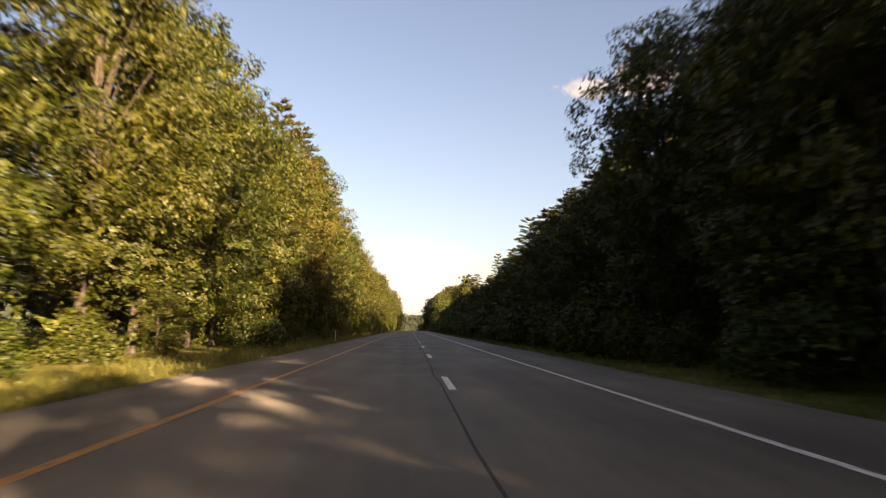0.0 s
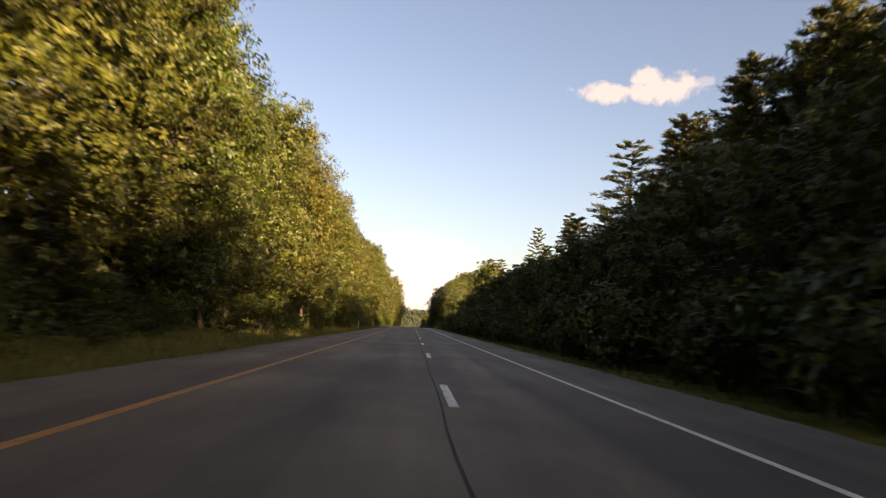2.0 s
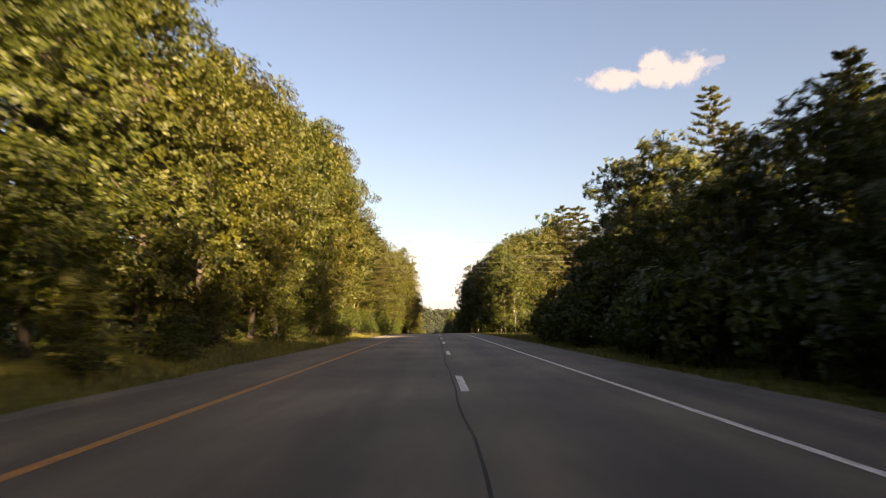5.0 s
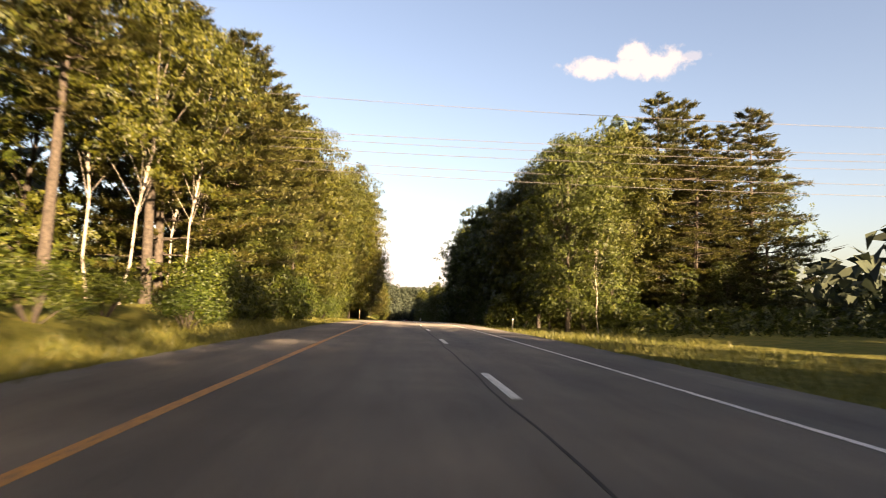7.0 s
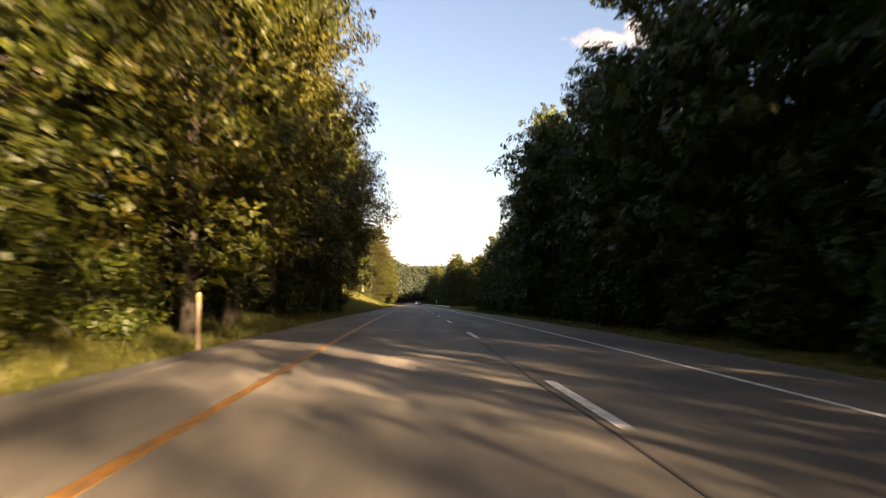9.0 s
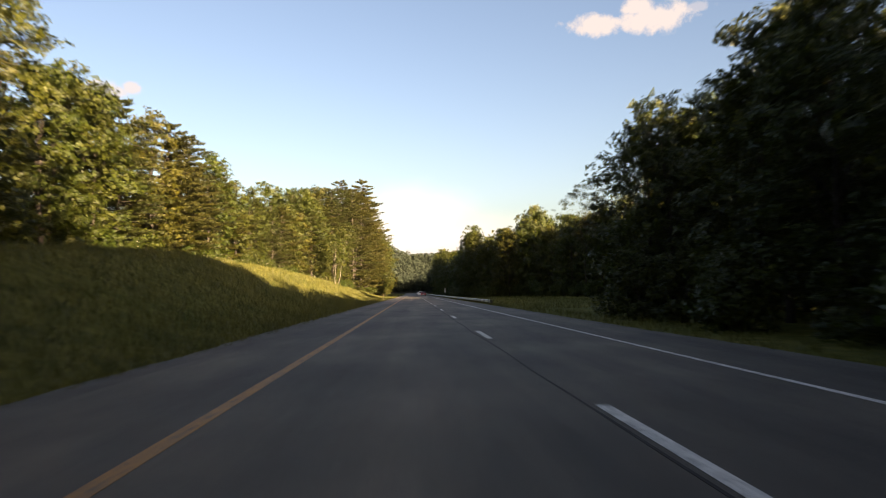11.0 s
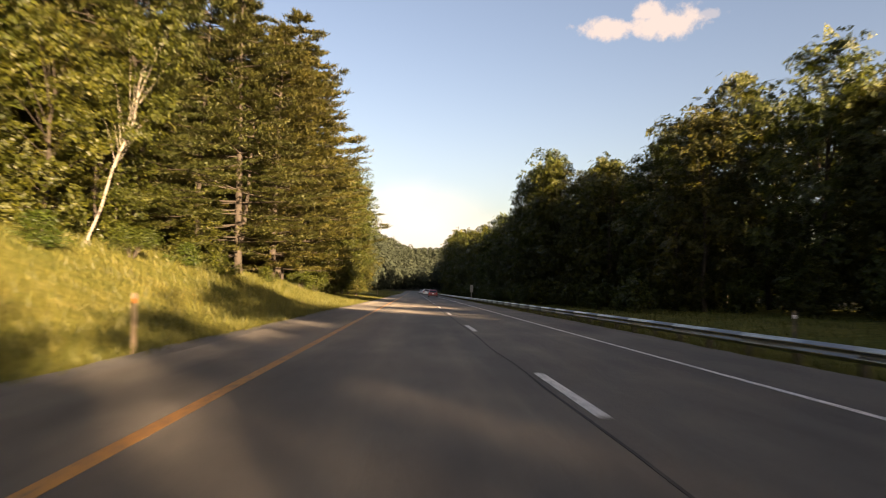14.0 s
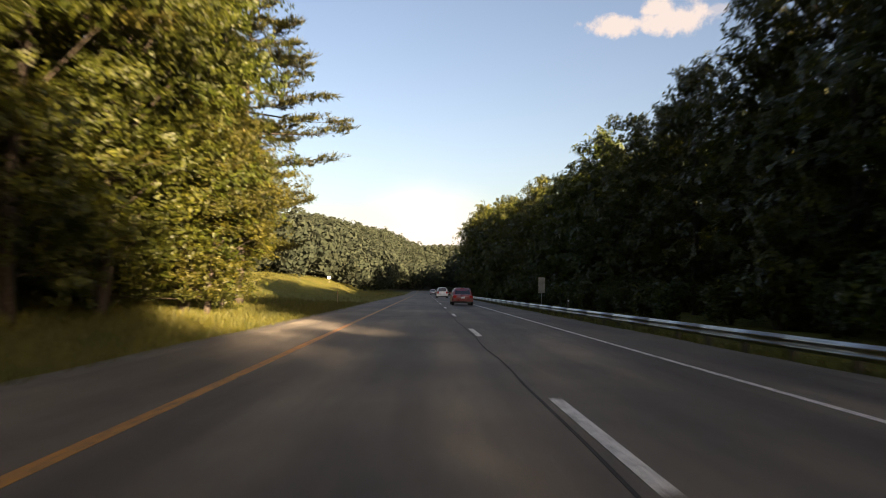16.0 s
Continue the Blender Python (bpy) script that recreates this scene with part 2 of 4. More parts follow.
def ground_material():
    """Grass near the road, leaf litter and brush further out, with bare gritty soil at the pavement's edge."""
    m, n, l, b = material("verge_ground")
    tc = n.new("ShaderNodeTexCoord")
    big = noise_tex(n, l, 0.12, 6)
    mid = noise_tex(n, l, 1.4, 5)
    fine = noise_tex(n, l, 16.0, 4, 0.75)
    grass = ramp(n, [(0.25, (0.060, 0.070, 0.014)), (0.5, (0.120, 0.117, 0.029)), (0.75, (0.195, 0.170, 0.055))])
    l.new(mid.outputs[0], grass.inputs[0])
    tint = ramp(n, [(0.3, (0.75, 0.85, 0.6)), (0.7, (1.15, 1.05, 0.95))])
    l.new(big.outputs[0], tint.inputs[0])
    c = mix_rgb(n, l, 1.0, grass.outputs[0], tint.outputs[0], "MULTIPLY")
    f = ramp(n, [(0.3, (0.65, 0.65, 0.6)), (0.7, (1.25, 1.22, 1.15))])
    l.new(fine.outputs[0], f.inputs[0])
    c = mix_rgb(n, l, 1.0, c, f.outputs[0], "MULTIPLY")
    # leaf litter under the woods: well off the road, and all over the far hills
    sep = n.new("ShaderNodeSeparateXYZ")
    l.new(tc.outputs["Object"], sep.inputs[0])
    off = n.new("ShaderNodeMath")
    off.operation = "ABSOLUTE"
    l.new(sep.outputs[0], off.inputs[0])
    share = []
    for src, lo, hi in ((off.outputs[0], 45.0, 55.0), (sep.outputs[1], 715.0, 760.0)):
        mr = n.new("ShaderNodeMapRange")
        mr.inputs["From Min"].default_value, mr.inputs["From Max"].default_value = lo, hi
        l.new(src, mr.inputs["Value"])
        share.append(mr.outputs[0])
    mx = n.new("ShaderNodeMath")
    mx.operation = "MAXIMUM"
    l.new(share[0], mx.inputs[0])
    l.new(share[1], mx.inputs[1])
    litter = ramp(n, [(0.3, (0.018, 0.019, 0.010)), (0.7, (0.042, 0.038, 0.022))])
    l.new(mid.outputs[0], litter.inputs[0])
    c = mix_rgb(n, l, mx.outputs[0], c, litter.outputs[0])
    l.new(c, b.inputs["Base Color"])
    b.inputs["Roughness"].default_value = 0.95
    b.inputs["Specular IOR Level"].default_value = 0.1
    bump(n, l, b, fine.outputs[0], 0.9, 0.08)
    return m


ASPHALT = asphalt()
WHITE_PAINT = worn_paint("worn_white_paint", (0.60, 0.58, 0.53), (0.17, 0.16, 0.145))
YELLOW_PAINT = worn_paint("worn_yellow_paint", (0.38, 0.165, 0.028), (0.11, 0.075, 0.045))
TAR = surface("tar_seal", [(0.3, (0.024, 0.023, 0.022)), (0.7, (0.05, 0.047, 0.044))], 2.0, 0.9, 0.3, 30.0, spec=0.2)
GROUND = ground_material()
GRAVEL = surface("gravel_edge", [(0.3, (0.066, 0.059, 0.049)), (0.7, (0.115, 0.103, 0.085))], 0.8, 0.95, 0.9, 22.0, dist=0.04)

# ---- shapes ----
rng = np.random.default_rng(7)


def mesh_from(name, verts, faces, mats, smooth=False, index=None):
    me = bpy.data.meshes.new(name)
    me.from_pydata([tuple(v) for v in verts], [], [tuple(f) for f in faces])
    for m in mats:
        me.materials.append(m)
    if index is not None:
        me.polygons.foreach_set("material_index", np.asarray(index, dtype=np.int32))
    if smooth:
        me.polygons.foreach_set("use_smooth", np.ones(len(me.polygons), dtype=bool))
    me.update()
    return me


def quads_mesh(name, v4, mat):
    """One mesh of loose quads from an array (n, 4, 3)."""
    k = len(v4)
    me = bpy.data.meshes.new(name)
    me.vertices.add(4 * k)
    me.vertices.foreach_set("co", np.ascontiguousarray(v4, dtype=np.float32).ravel())
    me.loops.add(4 * k)
    me.loops.foreach_set("vertex_index", np.arange(4 * k, dtype=np.int32))
    me.polygons.add(k)
    me.polygons.foreach_set("loop_start", np.arange(0, 4 * k, 4, dtype=np.int32))
    me.materials.append(mat)
    me.update(calc_edges=True)
    me.validate()
    return me


def tris_mesh(name, v3, mat):
    k = len(v3)
    me = bpy.data.meshes.new(name)
    me.vertices.add(3 * k)
    me.vertices.foreach_set("co", np.ascontiguousarray(v3, dtype=np.float32).ravel())
    me.loops.add(3 * k)
    me.loops.foreach_set("vertex_index", np.arange(3 * k, dtype=np.int32))
    me.polygons.add(k)
    me.polygons.foreach_set("loop_start", np.arange(0, 3 * k, 3, dtype=np.int32))
    me.materials.append(mat)
    me.update(calc_edges=True)
    me.validate()
    return me


def unit(a):
    return a / np.maximum(np.linalg.norm(a, axis=-1, keepdims=True), 1e-9)


def leaves(centres, normals, length, width, spread=0.7):
    """Pointed leaf blades at centres, facing roughly along normals: an array (n, 3, 3)."""
    k = len(centres)
    nrm = unit(normals + rng.normal(0, spread, (k, 3)))
    u = unit(np.cross(nrm, rng.normal(0, 1, (k, 3))))
    v = np.cross(nrm, u)
    ln = length * rng.uniform(0.65, 1.4, (k, 1))
    wd = width * rng.uniform(0.65, 1.4, (k, 1))
    a, b = u * ln * 0.5, v * wd * 0.55
    return np.stack([centres - a * 0.8 - b, centres - a * 0.5 + b, centres + a * 1.2], 1)


def tube(verts, faces, pts, radii, sides=7):
    """Adds a tapered tube through pts."""
    base = len(verts)
    pts = [Vector(p) for p in pts]
    for i, (p, r) in enumerate(zip(pts, radii)):
        d = (pts[min(i + 1, len(pts) - 1)] - pts[max(i - 1, 0)]).normalized()
        u = d.cross(Vector((0.31, 0.17, 0.93)) if abs(d.z) < 0.9 else Vector((1, 0, 0))).normalized()
        w = d.cross(u)
        for s in range(sides):
            a = 2 * math.pi * s / sides
            verts.append(tuple(p + (u * math.cos(a) + w * math.sin(a)) * r))
    for i in range(len(pts) - 1):
        for s in range(sides):
            t = (s + 1) % sides
            faces.append((base + i * sides + s, base + i * sides + t, base + (i + 1) * sides + t, base + (i + 1) * sides + s))
    faces.append(tuple(base + (len(pts) - 1) * sides + s for s in range(sides)))


def part(name, me, parent, label=""):
    ob = new(name, me)
    ob.parent = parent
    if label:
        ob["label"] = label
    return ob


def holder(name, label, category, group="", kind=""):
    ob = new(name)
    ob.empty_display_size = 0.3
    return tagged(ob, label, category, group, kind)


# ---- trees ----


def broadleaf(name, height, radius, count, leaf=(0.34, 0.22), low=0.12, mat=LEAF, lobes=22, lean=0.3, bark=BARK, thick=0.2, sides=6, inner=1.9, puff=(0.26, 0.44), tufts=9):
    """A deciduous tree: forked trunk, limbs into every lobe, leafy tufts over each lobe's outer and upper side, darker hollows between."""
    tree = holder(name, "", "tree")
    verts, faces = [], []
    top = Vector((rng.normal(0, lean), rng.normal(0, lean), height * 0.82))
    mids = [top * f + Vector((rng.normal(0, 0.12), rng.normal(0, 0.12), 0)) for f in (0.15, 0.35, 0.6, 0.8)]
    tube(verts, faces, [(0, 0, -0.3), (0, 0, 0.25), *mids, top], [thick * 1.5, thick * 1.1, thick, thick * 0.85, thick * 0.55, thick * 0.35, thick * 0.12], sides + 1)
    wood = len(verts)
    cen, rad = [], []
    for i in range(lobes):
        f = (i + 0.5) / lobes
        h = height * (low + (0.97 - low) * f)
        g = (h / height - low) / (1 - low)
        prof = (math.sin(math.pi * min(1, 0.16 + 0.80 * g)) ** 0.7) * radius
        a = i * 2.39996 + rng.normal(0, 0.35)
        lr = radius * rng.uniform(*puff)
        d = max(0.0, prof - lr * 0.6) * rng.uniform(0.72, 1.16)
        c = np.array([math.cos(a) * d + top.x * g, math.sin(a) * d + top.y * g, min(h, height - lr * 0.6)])
        cen.append(c)
        rad.append(lr)
        start = Vector((top.x, top.y, top.z)) * max(0.1, min(0.95, h / height * 0.75))
        mid = start.lerp(Vector(c), 0.55) + Vector((0, 0, lr * 0.15))
        k = len(verts)
        ring = min(range(wood), key=lambda q: (Vector(verts[q]) - start).length)
        tube(verts, faces, [start, mid, Vector(c)], [thick * 0.22, thick * 0.13, thick * 0.05], 4 if sides > 4 else 3)
        faces.append((ring, k, k + 1))
    part("trunk", mesh_from("trunk", verts, faces, [bark], True), tree)
    cen, rad = np.array(cen), np.array(rad)
    # tufts on the lobes' shells, leaning outwards and up
    axis = np.stack([cen[:, 0] - top.x * 0.5, cen[:, 1] - top.y * 0.5, np.zeros(lobes)], 1)
    out = unit(axis) * np.clip(np.linalg.norm(axis, axis=1, keepdims=True) / radius, 0, 1)
    n = lobes * tufts
    pick = rng.choice(lobes, n, p=rad ** 2 / (rad ** 2).sum())
    face = unit(rng.normal(0, 1, (n, 3)) + 0.55 * out[pick] + np.array([0, 0, 0.42]))
    hub = cen[pick] + face * (rad[pick][:, None] * rng.uniform(0.78, 1.12, (n, 1))) * np.array([1.12, 1.12, 0.80])
    size = rad[pick] * rng.uniform(0.26, 0.46, n)
    q = rng.choice(n, count, p=size ** 2 / (size ** 2).sum())
    dirs = unit(rng.normal(0, 1, (count, 3)) + 0.75 * face[q])
    pts = hub[q] + dirs * (size[q][:, None] * rng.uniform(0.45, 1.12, (count, 1))) * np.array([1.1, 1.1, 0.72])
    q1 = leaves(pts, dirs * 0.55 + face[q] * 0.75 + np.array([0, 0, 0.32]), *leaf, 0.48)
    # boughs' inner foliage, in the shade of the shell
    k2 = count // 4
    pick = rng.choice(lobes, k2)
    pts = cen[pick] * np.array([0.80, 0.80, 1]) + rng.normal(0, 1, (k2, 3)) * rad[pick][:, None] * 0.38
    q2 = leaves(pts, rng.normal(0, 1, (k2, 3)), leaf[0] * inner, leaf[1] * inner * 1.1, 1.0)
    q = np.concatenate([q1, q2])
    q[:, :, 2] = np.maximum(q[:, :, 2], 0.05)
    part("crown", tris_mesh("crown", q, mat), tree)
    return tree


def pine(height, radius, bare=0.25, levels=18, per=7, tufts=64, mat=NEEDLE, droop=0.05, big=1.0, wood=1.0, forks=0, stubs=0):
    """A white pine: straight mast, whorls of nearly level boughs, feathery needle plates."""
    tree = holder("pine_tree", "", "tree")
    verts, faces, quads = [], [], []
    bend = rng.normal(0, 0.35, 2)

    def axis(h):
        g = h / height
        return Vector((bend[0] * g * g, bend[1] * g * g, h))
    tk = 0.012 * height
    tube(verts, faces, [axis(height * f) - Vector((0, 0, 0.3 if f == 0 else 0)) for f in (0, 0.02, 0.2, 0.45, 0.7, 0.9, 1.0)],
         [tk * 1.5, tk * 1.15, tk, tk * 0.8, tk * 0.5, tk * 0.2, 0.02], 8)
    for i in range(levels):
        g = bare + (0.985 - bare) * (i / (levels - 1)) ** 0.92
        h = height * g
        env = radius * min(1.0, (0.8 if bare < 0.2 else 0.5) + 2.2 * (g - bare) / (1 - bare)) * (1 - max(0, (g - 0.35) / 0.65) ** 2.0 * 0.84)
        for j in range(per):
            if rng.random() < 0.08:
                continue
            a = 2 * math.pi * j / per + i * 1.1 + rng.normal(0, 0.25)
            ln = max(0.35, env * rng.uniform(0.6, 1.25))
            rise = rng.uniform(-0.12, 0.22) + 0.55 * max(0, g - 0.75) - droop
            d = Vector((math.cos(a), math.sin(a), rise)).normalized()
            p0 = axis(h + rng.normal(0, 0.12 * height / levels))
            p1 = p0 + d * ln * 0.6
            p2 = p0 + d * ln + Vector((0, 0, ln * rng.uniform(0.0, 0.14)))
            if rng.random() < wood:
                tube(verts, faces, [p0, p1, p2], [0.035 + 0.008 * ln, 0.03, 0.01], 3)
            # branchlets fan out on both sides of the bough, needles along each
            k = int(tufts * (0.35 + 0.65 * ln / radius))
            nb = max(6, int(4 + ln * 3.6))
            at = np.append(rng.uniform(0.18, 0.97, nb - 1) ** 0.8, 0.97)
            side = np.array([-math.sin(a), math.cos(a), 0.0])
            turn = np.where(np.arange(nb) % 2, 1.0, -1.0) * rng.uniform(0.35, 1.0, nb)
            turn[-1] = 0.0
            reach = (ln * 0.30 * (1.15 - at * 0.8) + 0.3) * rng.uniform(0.7, 1.2, nb)
            ahead = unit(np.array(d)[None] * 0.75 + side[None] * turn[:, None] + np.array([0, 0, 1.0])[None] * rng.uniform(-0.05, 0.2, nb)[:, None])
            root = np.array(p0)[None] + np.array(d)[None] * (at * ln)[:, None] + np.array([0, 0, 1.0])[None] * (at * at * ln * 0.07)[:, None]
            b = rng.choice(nb, k, p=reach / reach.sum())
            pts = root[b] + ahead[b] * (reach[b] * rng.uniform(0.02, 1.0, k))[:, None] + rng.normal(0, 1, (k, 3)) * np.array([0.10, 0.10, 0.055]) * big
            head = unit(ahead[b] * 0.9 + rng.normal(0, 0.42, (k, 3)) + np.array([0, 0, 0.22]))
            up = unit(np.array([0, 0, 0.9])[None] + rng.normal(0, 0.45, (k, 3)))
            v = unit(np.cross(up, head))
            lf = rng.uniform(0.28, 0.66, (k, 1)) * (0.7 + 0.3 * radius / 4.5) * big
            wd = rng.uniform(0.055, 0.12, (k, 1)) * big
            quads.append(np.stack([pts - head * lf * 0.4 - v * wd, pts - head * lf * 0.3 + v * wd, pts + head * lf * 0.7], 1))
    # dead stubs and side stems below the green boughs
    for stem in range(forks):
        a = 2.2 * stem + rng.normal(0, 0.3)
        foot = axis(height * 0.07)
        lean = Vector((math.cos(a), math.sin(a), 0))
        tube(verts, faces, [foot, foot + lean * 0.45 + Vector((0, 0, height * 0.07)), foot + lean * 0.9 + Vector((0, 0, height * 0.22)), foot + lean * 1.5 + Vector((0, 0, height * 0.5))],
             [tk * 0.75, tk * 0.65, tk * 0.5, tk * 0.15], 7)
    for stub in range(stubs):
        h = height * rng.uniform(0.05, bare + 0.16)
        a = rng.uniform(0, 6.28)
        p0, ln = axis(h), rng.uniform(0.8, 2.6)
        d = Vector((math.cos(a), math.sin(a), rng.uniform(-0.15, 0.25)))
        tube(verts, faces, [p0, p0 + d * ln * 0.6, p0 + d * ln + Vector((0, 0, -0.1))], [0.035, 0.02, 0.006], 3)
    part("trunk", mesh_from("trunk", verts, faces, [BARK], True), tree)
    part("crown", tris_mesh("crown", np.concatenate(quads), mat), tree)
    return tree


def shrub(height, radius, count, mat=BUSH, leaf=(0.17, 0.11)):
    bush = holder("shrub", "", "shrub")
    verts, faces = [], []
    cen, rad = [], []
    for i in range(9):
        a, d = i * 2.4 + rng.normal(0, 0.4), radius * rng.uniform(0.1, 0.75)
        lr = radius * rng.uniform(0.32, 0.5)
        c = (math.cos(a) * d, math.sin(a) * d, max(lr * 0.7, height * rng.uniform(0.3, 0.95) - lr * 0.6))
        cen.append(c)
        rad.append(lr)
        tube(verts, faces, [(c[0] * 0.15, c[1] * 0.15, -0.1), (c[0] * 0.6, c[1] * 0.6, c[2] * 0.6), c], [0.04, 0.03, 0.01], 5)
    part("stem", mesh_from("stem", verts, faces, [BARK], True), bush)
    cen, rad = np.array(cen), np.array(rad)
    pick = rng.integers(0, 9, count)
    dirs = unit(rng.normal(0, 1, (count, 3)))
    pts = cen[pick] + dirs * rad[pick][:, None] * rng.uniform(0.55, 1.15, (count, 1))
    q1 = leaves(pts, dirs + np.array([0, 0, 0.5]), *leaf)
    k2 = count // 8
    pick = rng.integers(0, 9, k2)
    q2 = leaves(cen[pick] + rng.normal(0, 0.3, (k2, 3)) * rad[pick][:, None] * 0.8, rng.normal(0, 1, (k2, 3)), leaf[0] * 1.2, leaf[1] * 1.3, 1.0)
    q = np.concatenate([q1, q2])
    q[:, :, 2] = np.maximum(q[:, :, 2], 0.03)
    part("foliage", tris_mesh("foliage", q, mat), bush)
    return bush


# ---- the lie of the land ----
SLOPE, CREST, BEND = math.tan(radians(2.067)), 198.8, 128.4


def road_z(y):
    """The road runs level, tips over a long crest and goes down at about two degrees."""
    y = np.asarray(y, dtype=float)
    u = np.clip(y - CREST, 0, BEND)
    fall = u * u / (2 * BEND) + np.clip(y - CREST - BEND, 0, 640 - CREST - BEND)
    tail = np.clip(y - 640, 0, 260)
    return -SLOPE * (fall + tail - tail * tail / 520)


def smooth(a, b, v):
    t = np.clip((np.asarray(v, dtype=float) - a) / (b - a), 0, 1)
    return t * t * (3 - 2 * t)


BANK_Y = [-400, 150, 215, 250, 300, 345, 390, 430, 450, 470, 500, 520, 545, 575, 610, 660, 720, 900, 3000]
BANK_H = [0.2, 0.2, 0.7, 1.0, 0.9, 1.6, 4.3, 4.4, 3.8, 3.5, 2.65, 2.2, 1.2, 2.2, 4.2, 4.6, 3.0, 2.0, 2.0]
EDGE_L, EDGE_R = -5.3, 5.6


def ground_z(x, y):
    x, y = np.asarray(x, dtype=float), np.asarray(y, dtype=float)
    z = road_z(y) - 0.06
    hb = np.interp(y, BANK_Y, BANK_H)
    wide = np.interp(y, [0, 340, 400, 500, 560, 620], [8, 9, 14, 13, 22, 26])
    left = EDGE_L - x
    z = z + np.where(left > 0, smooth(0.2, 1.0, left / wide) * hb - 0.10 * smooth(0, 1.2, left) * (1 - smooth(1.5, 4, left)), 0)
    drop = np.interp(y, [0, 380, 405, 3000], [0.22, 0.22, 0.24, 0.24])
    right = x - EDGE_R
    z = z + np.where(right > 0, -drop * smooth(0, 1.6, right) + 0.5 * smooth(6, 30, right), 0)
    # wooded ridges far ahead
    far = np.clip((25 - x) * 0.17, -6, 42) + 6
    z = z + far * smooth(690, 900, y) * smooth(-8, -60, x)
    z = z + 38 * smooth(1050, 1500, y) + 26 * smooth(60, 420, np.abs(x)) * smooth(600, 1200, y)
    z = z + np.where(np.abs(x) > 9, 0.12 * np.sin(x * 0.9 + y * 0.31) * np.sin(y * 0.23 - x * 0.17), 0) * smooth(9, 14, np.abs(x))
    return z


def gz(x, y):
    return float(ground_z(x, y))


def build_ground():
    xs = np.concatenate([[-2600, -1500, -900, -600, -400, -280, -200, -150, -115, -90, -72, -60], np.arange(-50, -22, 3.0), np.arange(-22, -12, 1.6), np.arange(-12, EDGE_L, 0.9), [EDGE_L, -4, 0, 4, EDGE_R],
                         np.arange(EDGE_R + 0.5, 10, 0.7), np.arange(10, 22, 1.6), np.arange(22, 50, 3.5), [55, 65, 80, 100, 130, 170, 230, 320, 450, 650, 950, 1500, 2600]])
    ys = np.concatenate([[-2600, -1200, -600, -350, -220], np.arange(-150, 720, 4.0), np.arange(720, 1200, 18.0), np.arange(1200, 1700, 60), [1800, 2100, 2600, 3300, 4200]])
    X, Y = np.meshgrid(xs, ys)
    Z = ground_z(X, Y)
    nx = len(xs)
    verts = np.stack([X, Y, Z], -1).reshape(-1, 3)
    faces = [(j * nx + i, j * nx + i + 1, (j + 1) * nx + i + 1, (j + 1) * nx + i) for j in range(len(ys) - 1) for i in range(nx - 1)]
    ob = new("ground", mesh_from("ground", verts, faces, [GROUND], True))
    tagged(ob, "grassy verges and banks under dry yellow-green grass", "ground", kind="structure")


def strip(name, x0, x1, y0, y1, lift, thick, mat, step=4.0, wobble=0.0):
    """A slab that follows the road from y0 to y1 between x0 and x1."""
    ys = np.arange(y0, y1 + 0.01, step)
    verts, faces = [], []
    for y in ys:
        z = float(road_z(y)) + lift
        w = wobble * (math.sin(y * 0.7) + math.sin(y * 0.23 + 1.3) + 0.7 * math.sin(y * 2.9) + 0.5 * math.sin(y * 5.3 + x0)) if wobble else 0.0
        verts += [(x0 + w, y, z), (x1 + w, y, z), (x1 + w, y, z - thick), (x0 + w, y, z - thick)]
    for i in range(len(ys) - 1):
        a, b = 4 * i, 4 * i + 4
        faces += [(a, a + 1, b + 1, b), (a + 1, a + 2, b + 2, b + 1), (a + 2, a + 3, b + 3, b + 2), (a + 3, a, b, b + 3)]
    k = 4 * (len(ys) - 1)
    faces += [(3, 2, 1, 0), (k, k + 1, k + 2, k + 3)]
    return mesh_from(name, verts, faces, [mat])


LINE_Y, LINE_D, LINE_W = -3.19, 0.86, 3.78


def build_road():
    road = new("road", strip("road", EDGE_L, EDGE_R, -150, 762, 0.0, 0.2, ASPHALT))
    tagged(road, "grey worn asphalt carriageway with two lanes", "road", kind="structure")
    part("edge_line", strip("edge_line", LINE_Y - 0.08, LINE_Y + 0.08, -150, 760, 0.004, 0.003, YELLOW_PAINT), road, "worn orange-yellow painted edge line")
    part("edge_line", strip("edge_line", LINE_W - 0.055, LINE_W + 0.055, -150, 760, 0.004, 0.003, WHITE_PAINT), road, "worn white painted edge line")
    part("tar_joint", strip("tar_joint", LINE_D - 0.195, LINE_D - 0.16, -150, 760, 0.004, 0.003, TAR, 1.5, 0.02), road, "black tar-filled joint between the lanes")
    dash = strip("lane_dash", -0.075, 0.075, 0, 3.05, 0.0, 0.003, WHITE_PAINT, 3.05)
    y = DASH_START
    while y < 700:
        d = part("lane_dash", dash, road)
        z0, z1 = float(road_z(y)), float(road_z(y + 3.05))
        d.matrix_basis = Matrix.Translation((LINE_D, y, z0 + 0.006)) @ Matrix.Rotation(math.atan2(z1 - z0, 3.05), 4, "X")
        y += 12.13
    for name, x0, x1 in (("gravel_shoulder", EDGE_L - 0.6, EDGE_L + 0.25), ("gravel_shoulder", EDGE_R - 0.35, EDGE_R + 0.45)):
        ob = new(name, strip(name, x0, x1, -150, 760, -0.012, 0.12, GRAVEL, 0.8, 0.045))
        tagged(ob, "strip of loose grey-brown gravel beside the asphalt", "gravel", kind="structure")


DASH_START = 122.3 - 1.52 - 12.13 * 19
build_ground()
build_road()

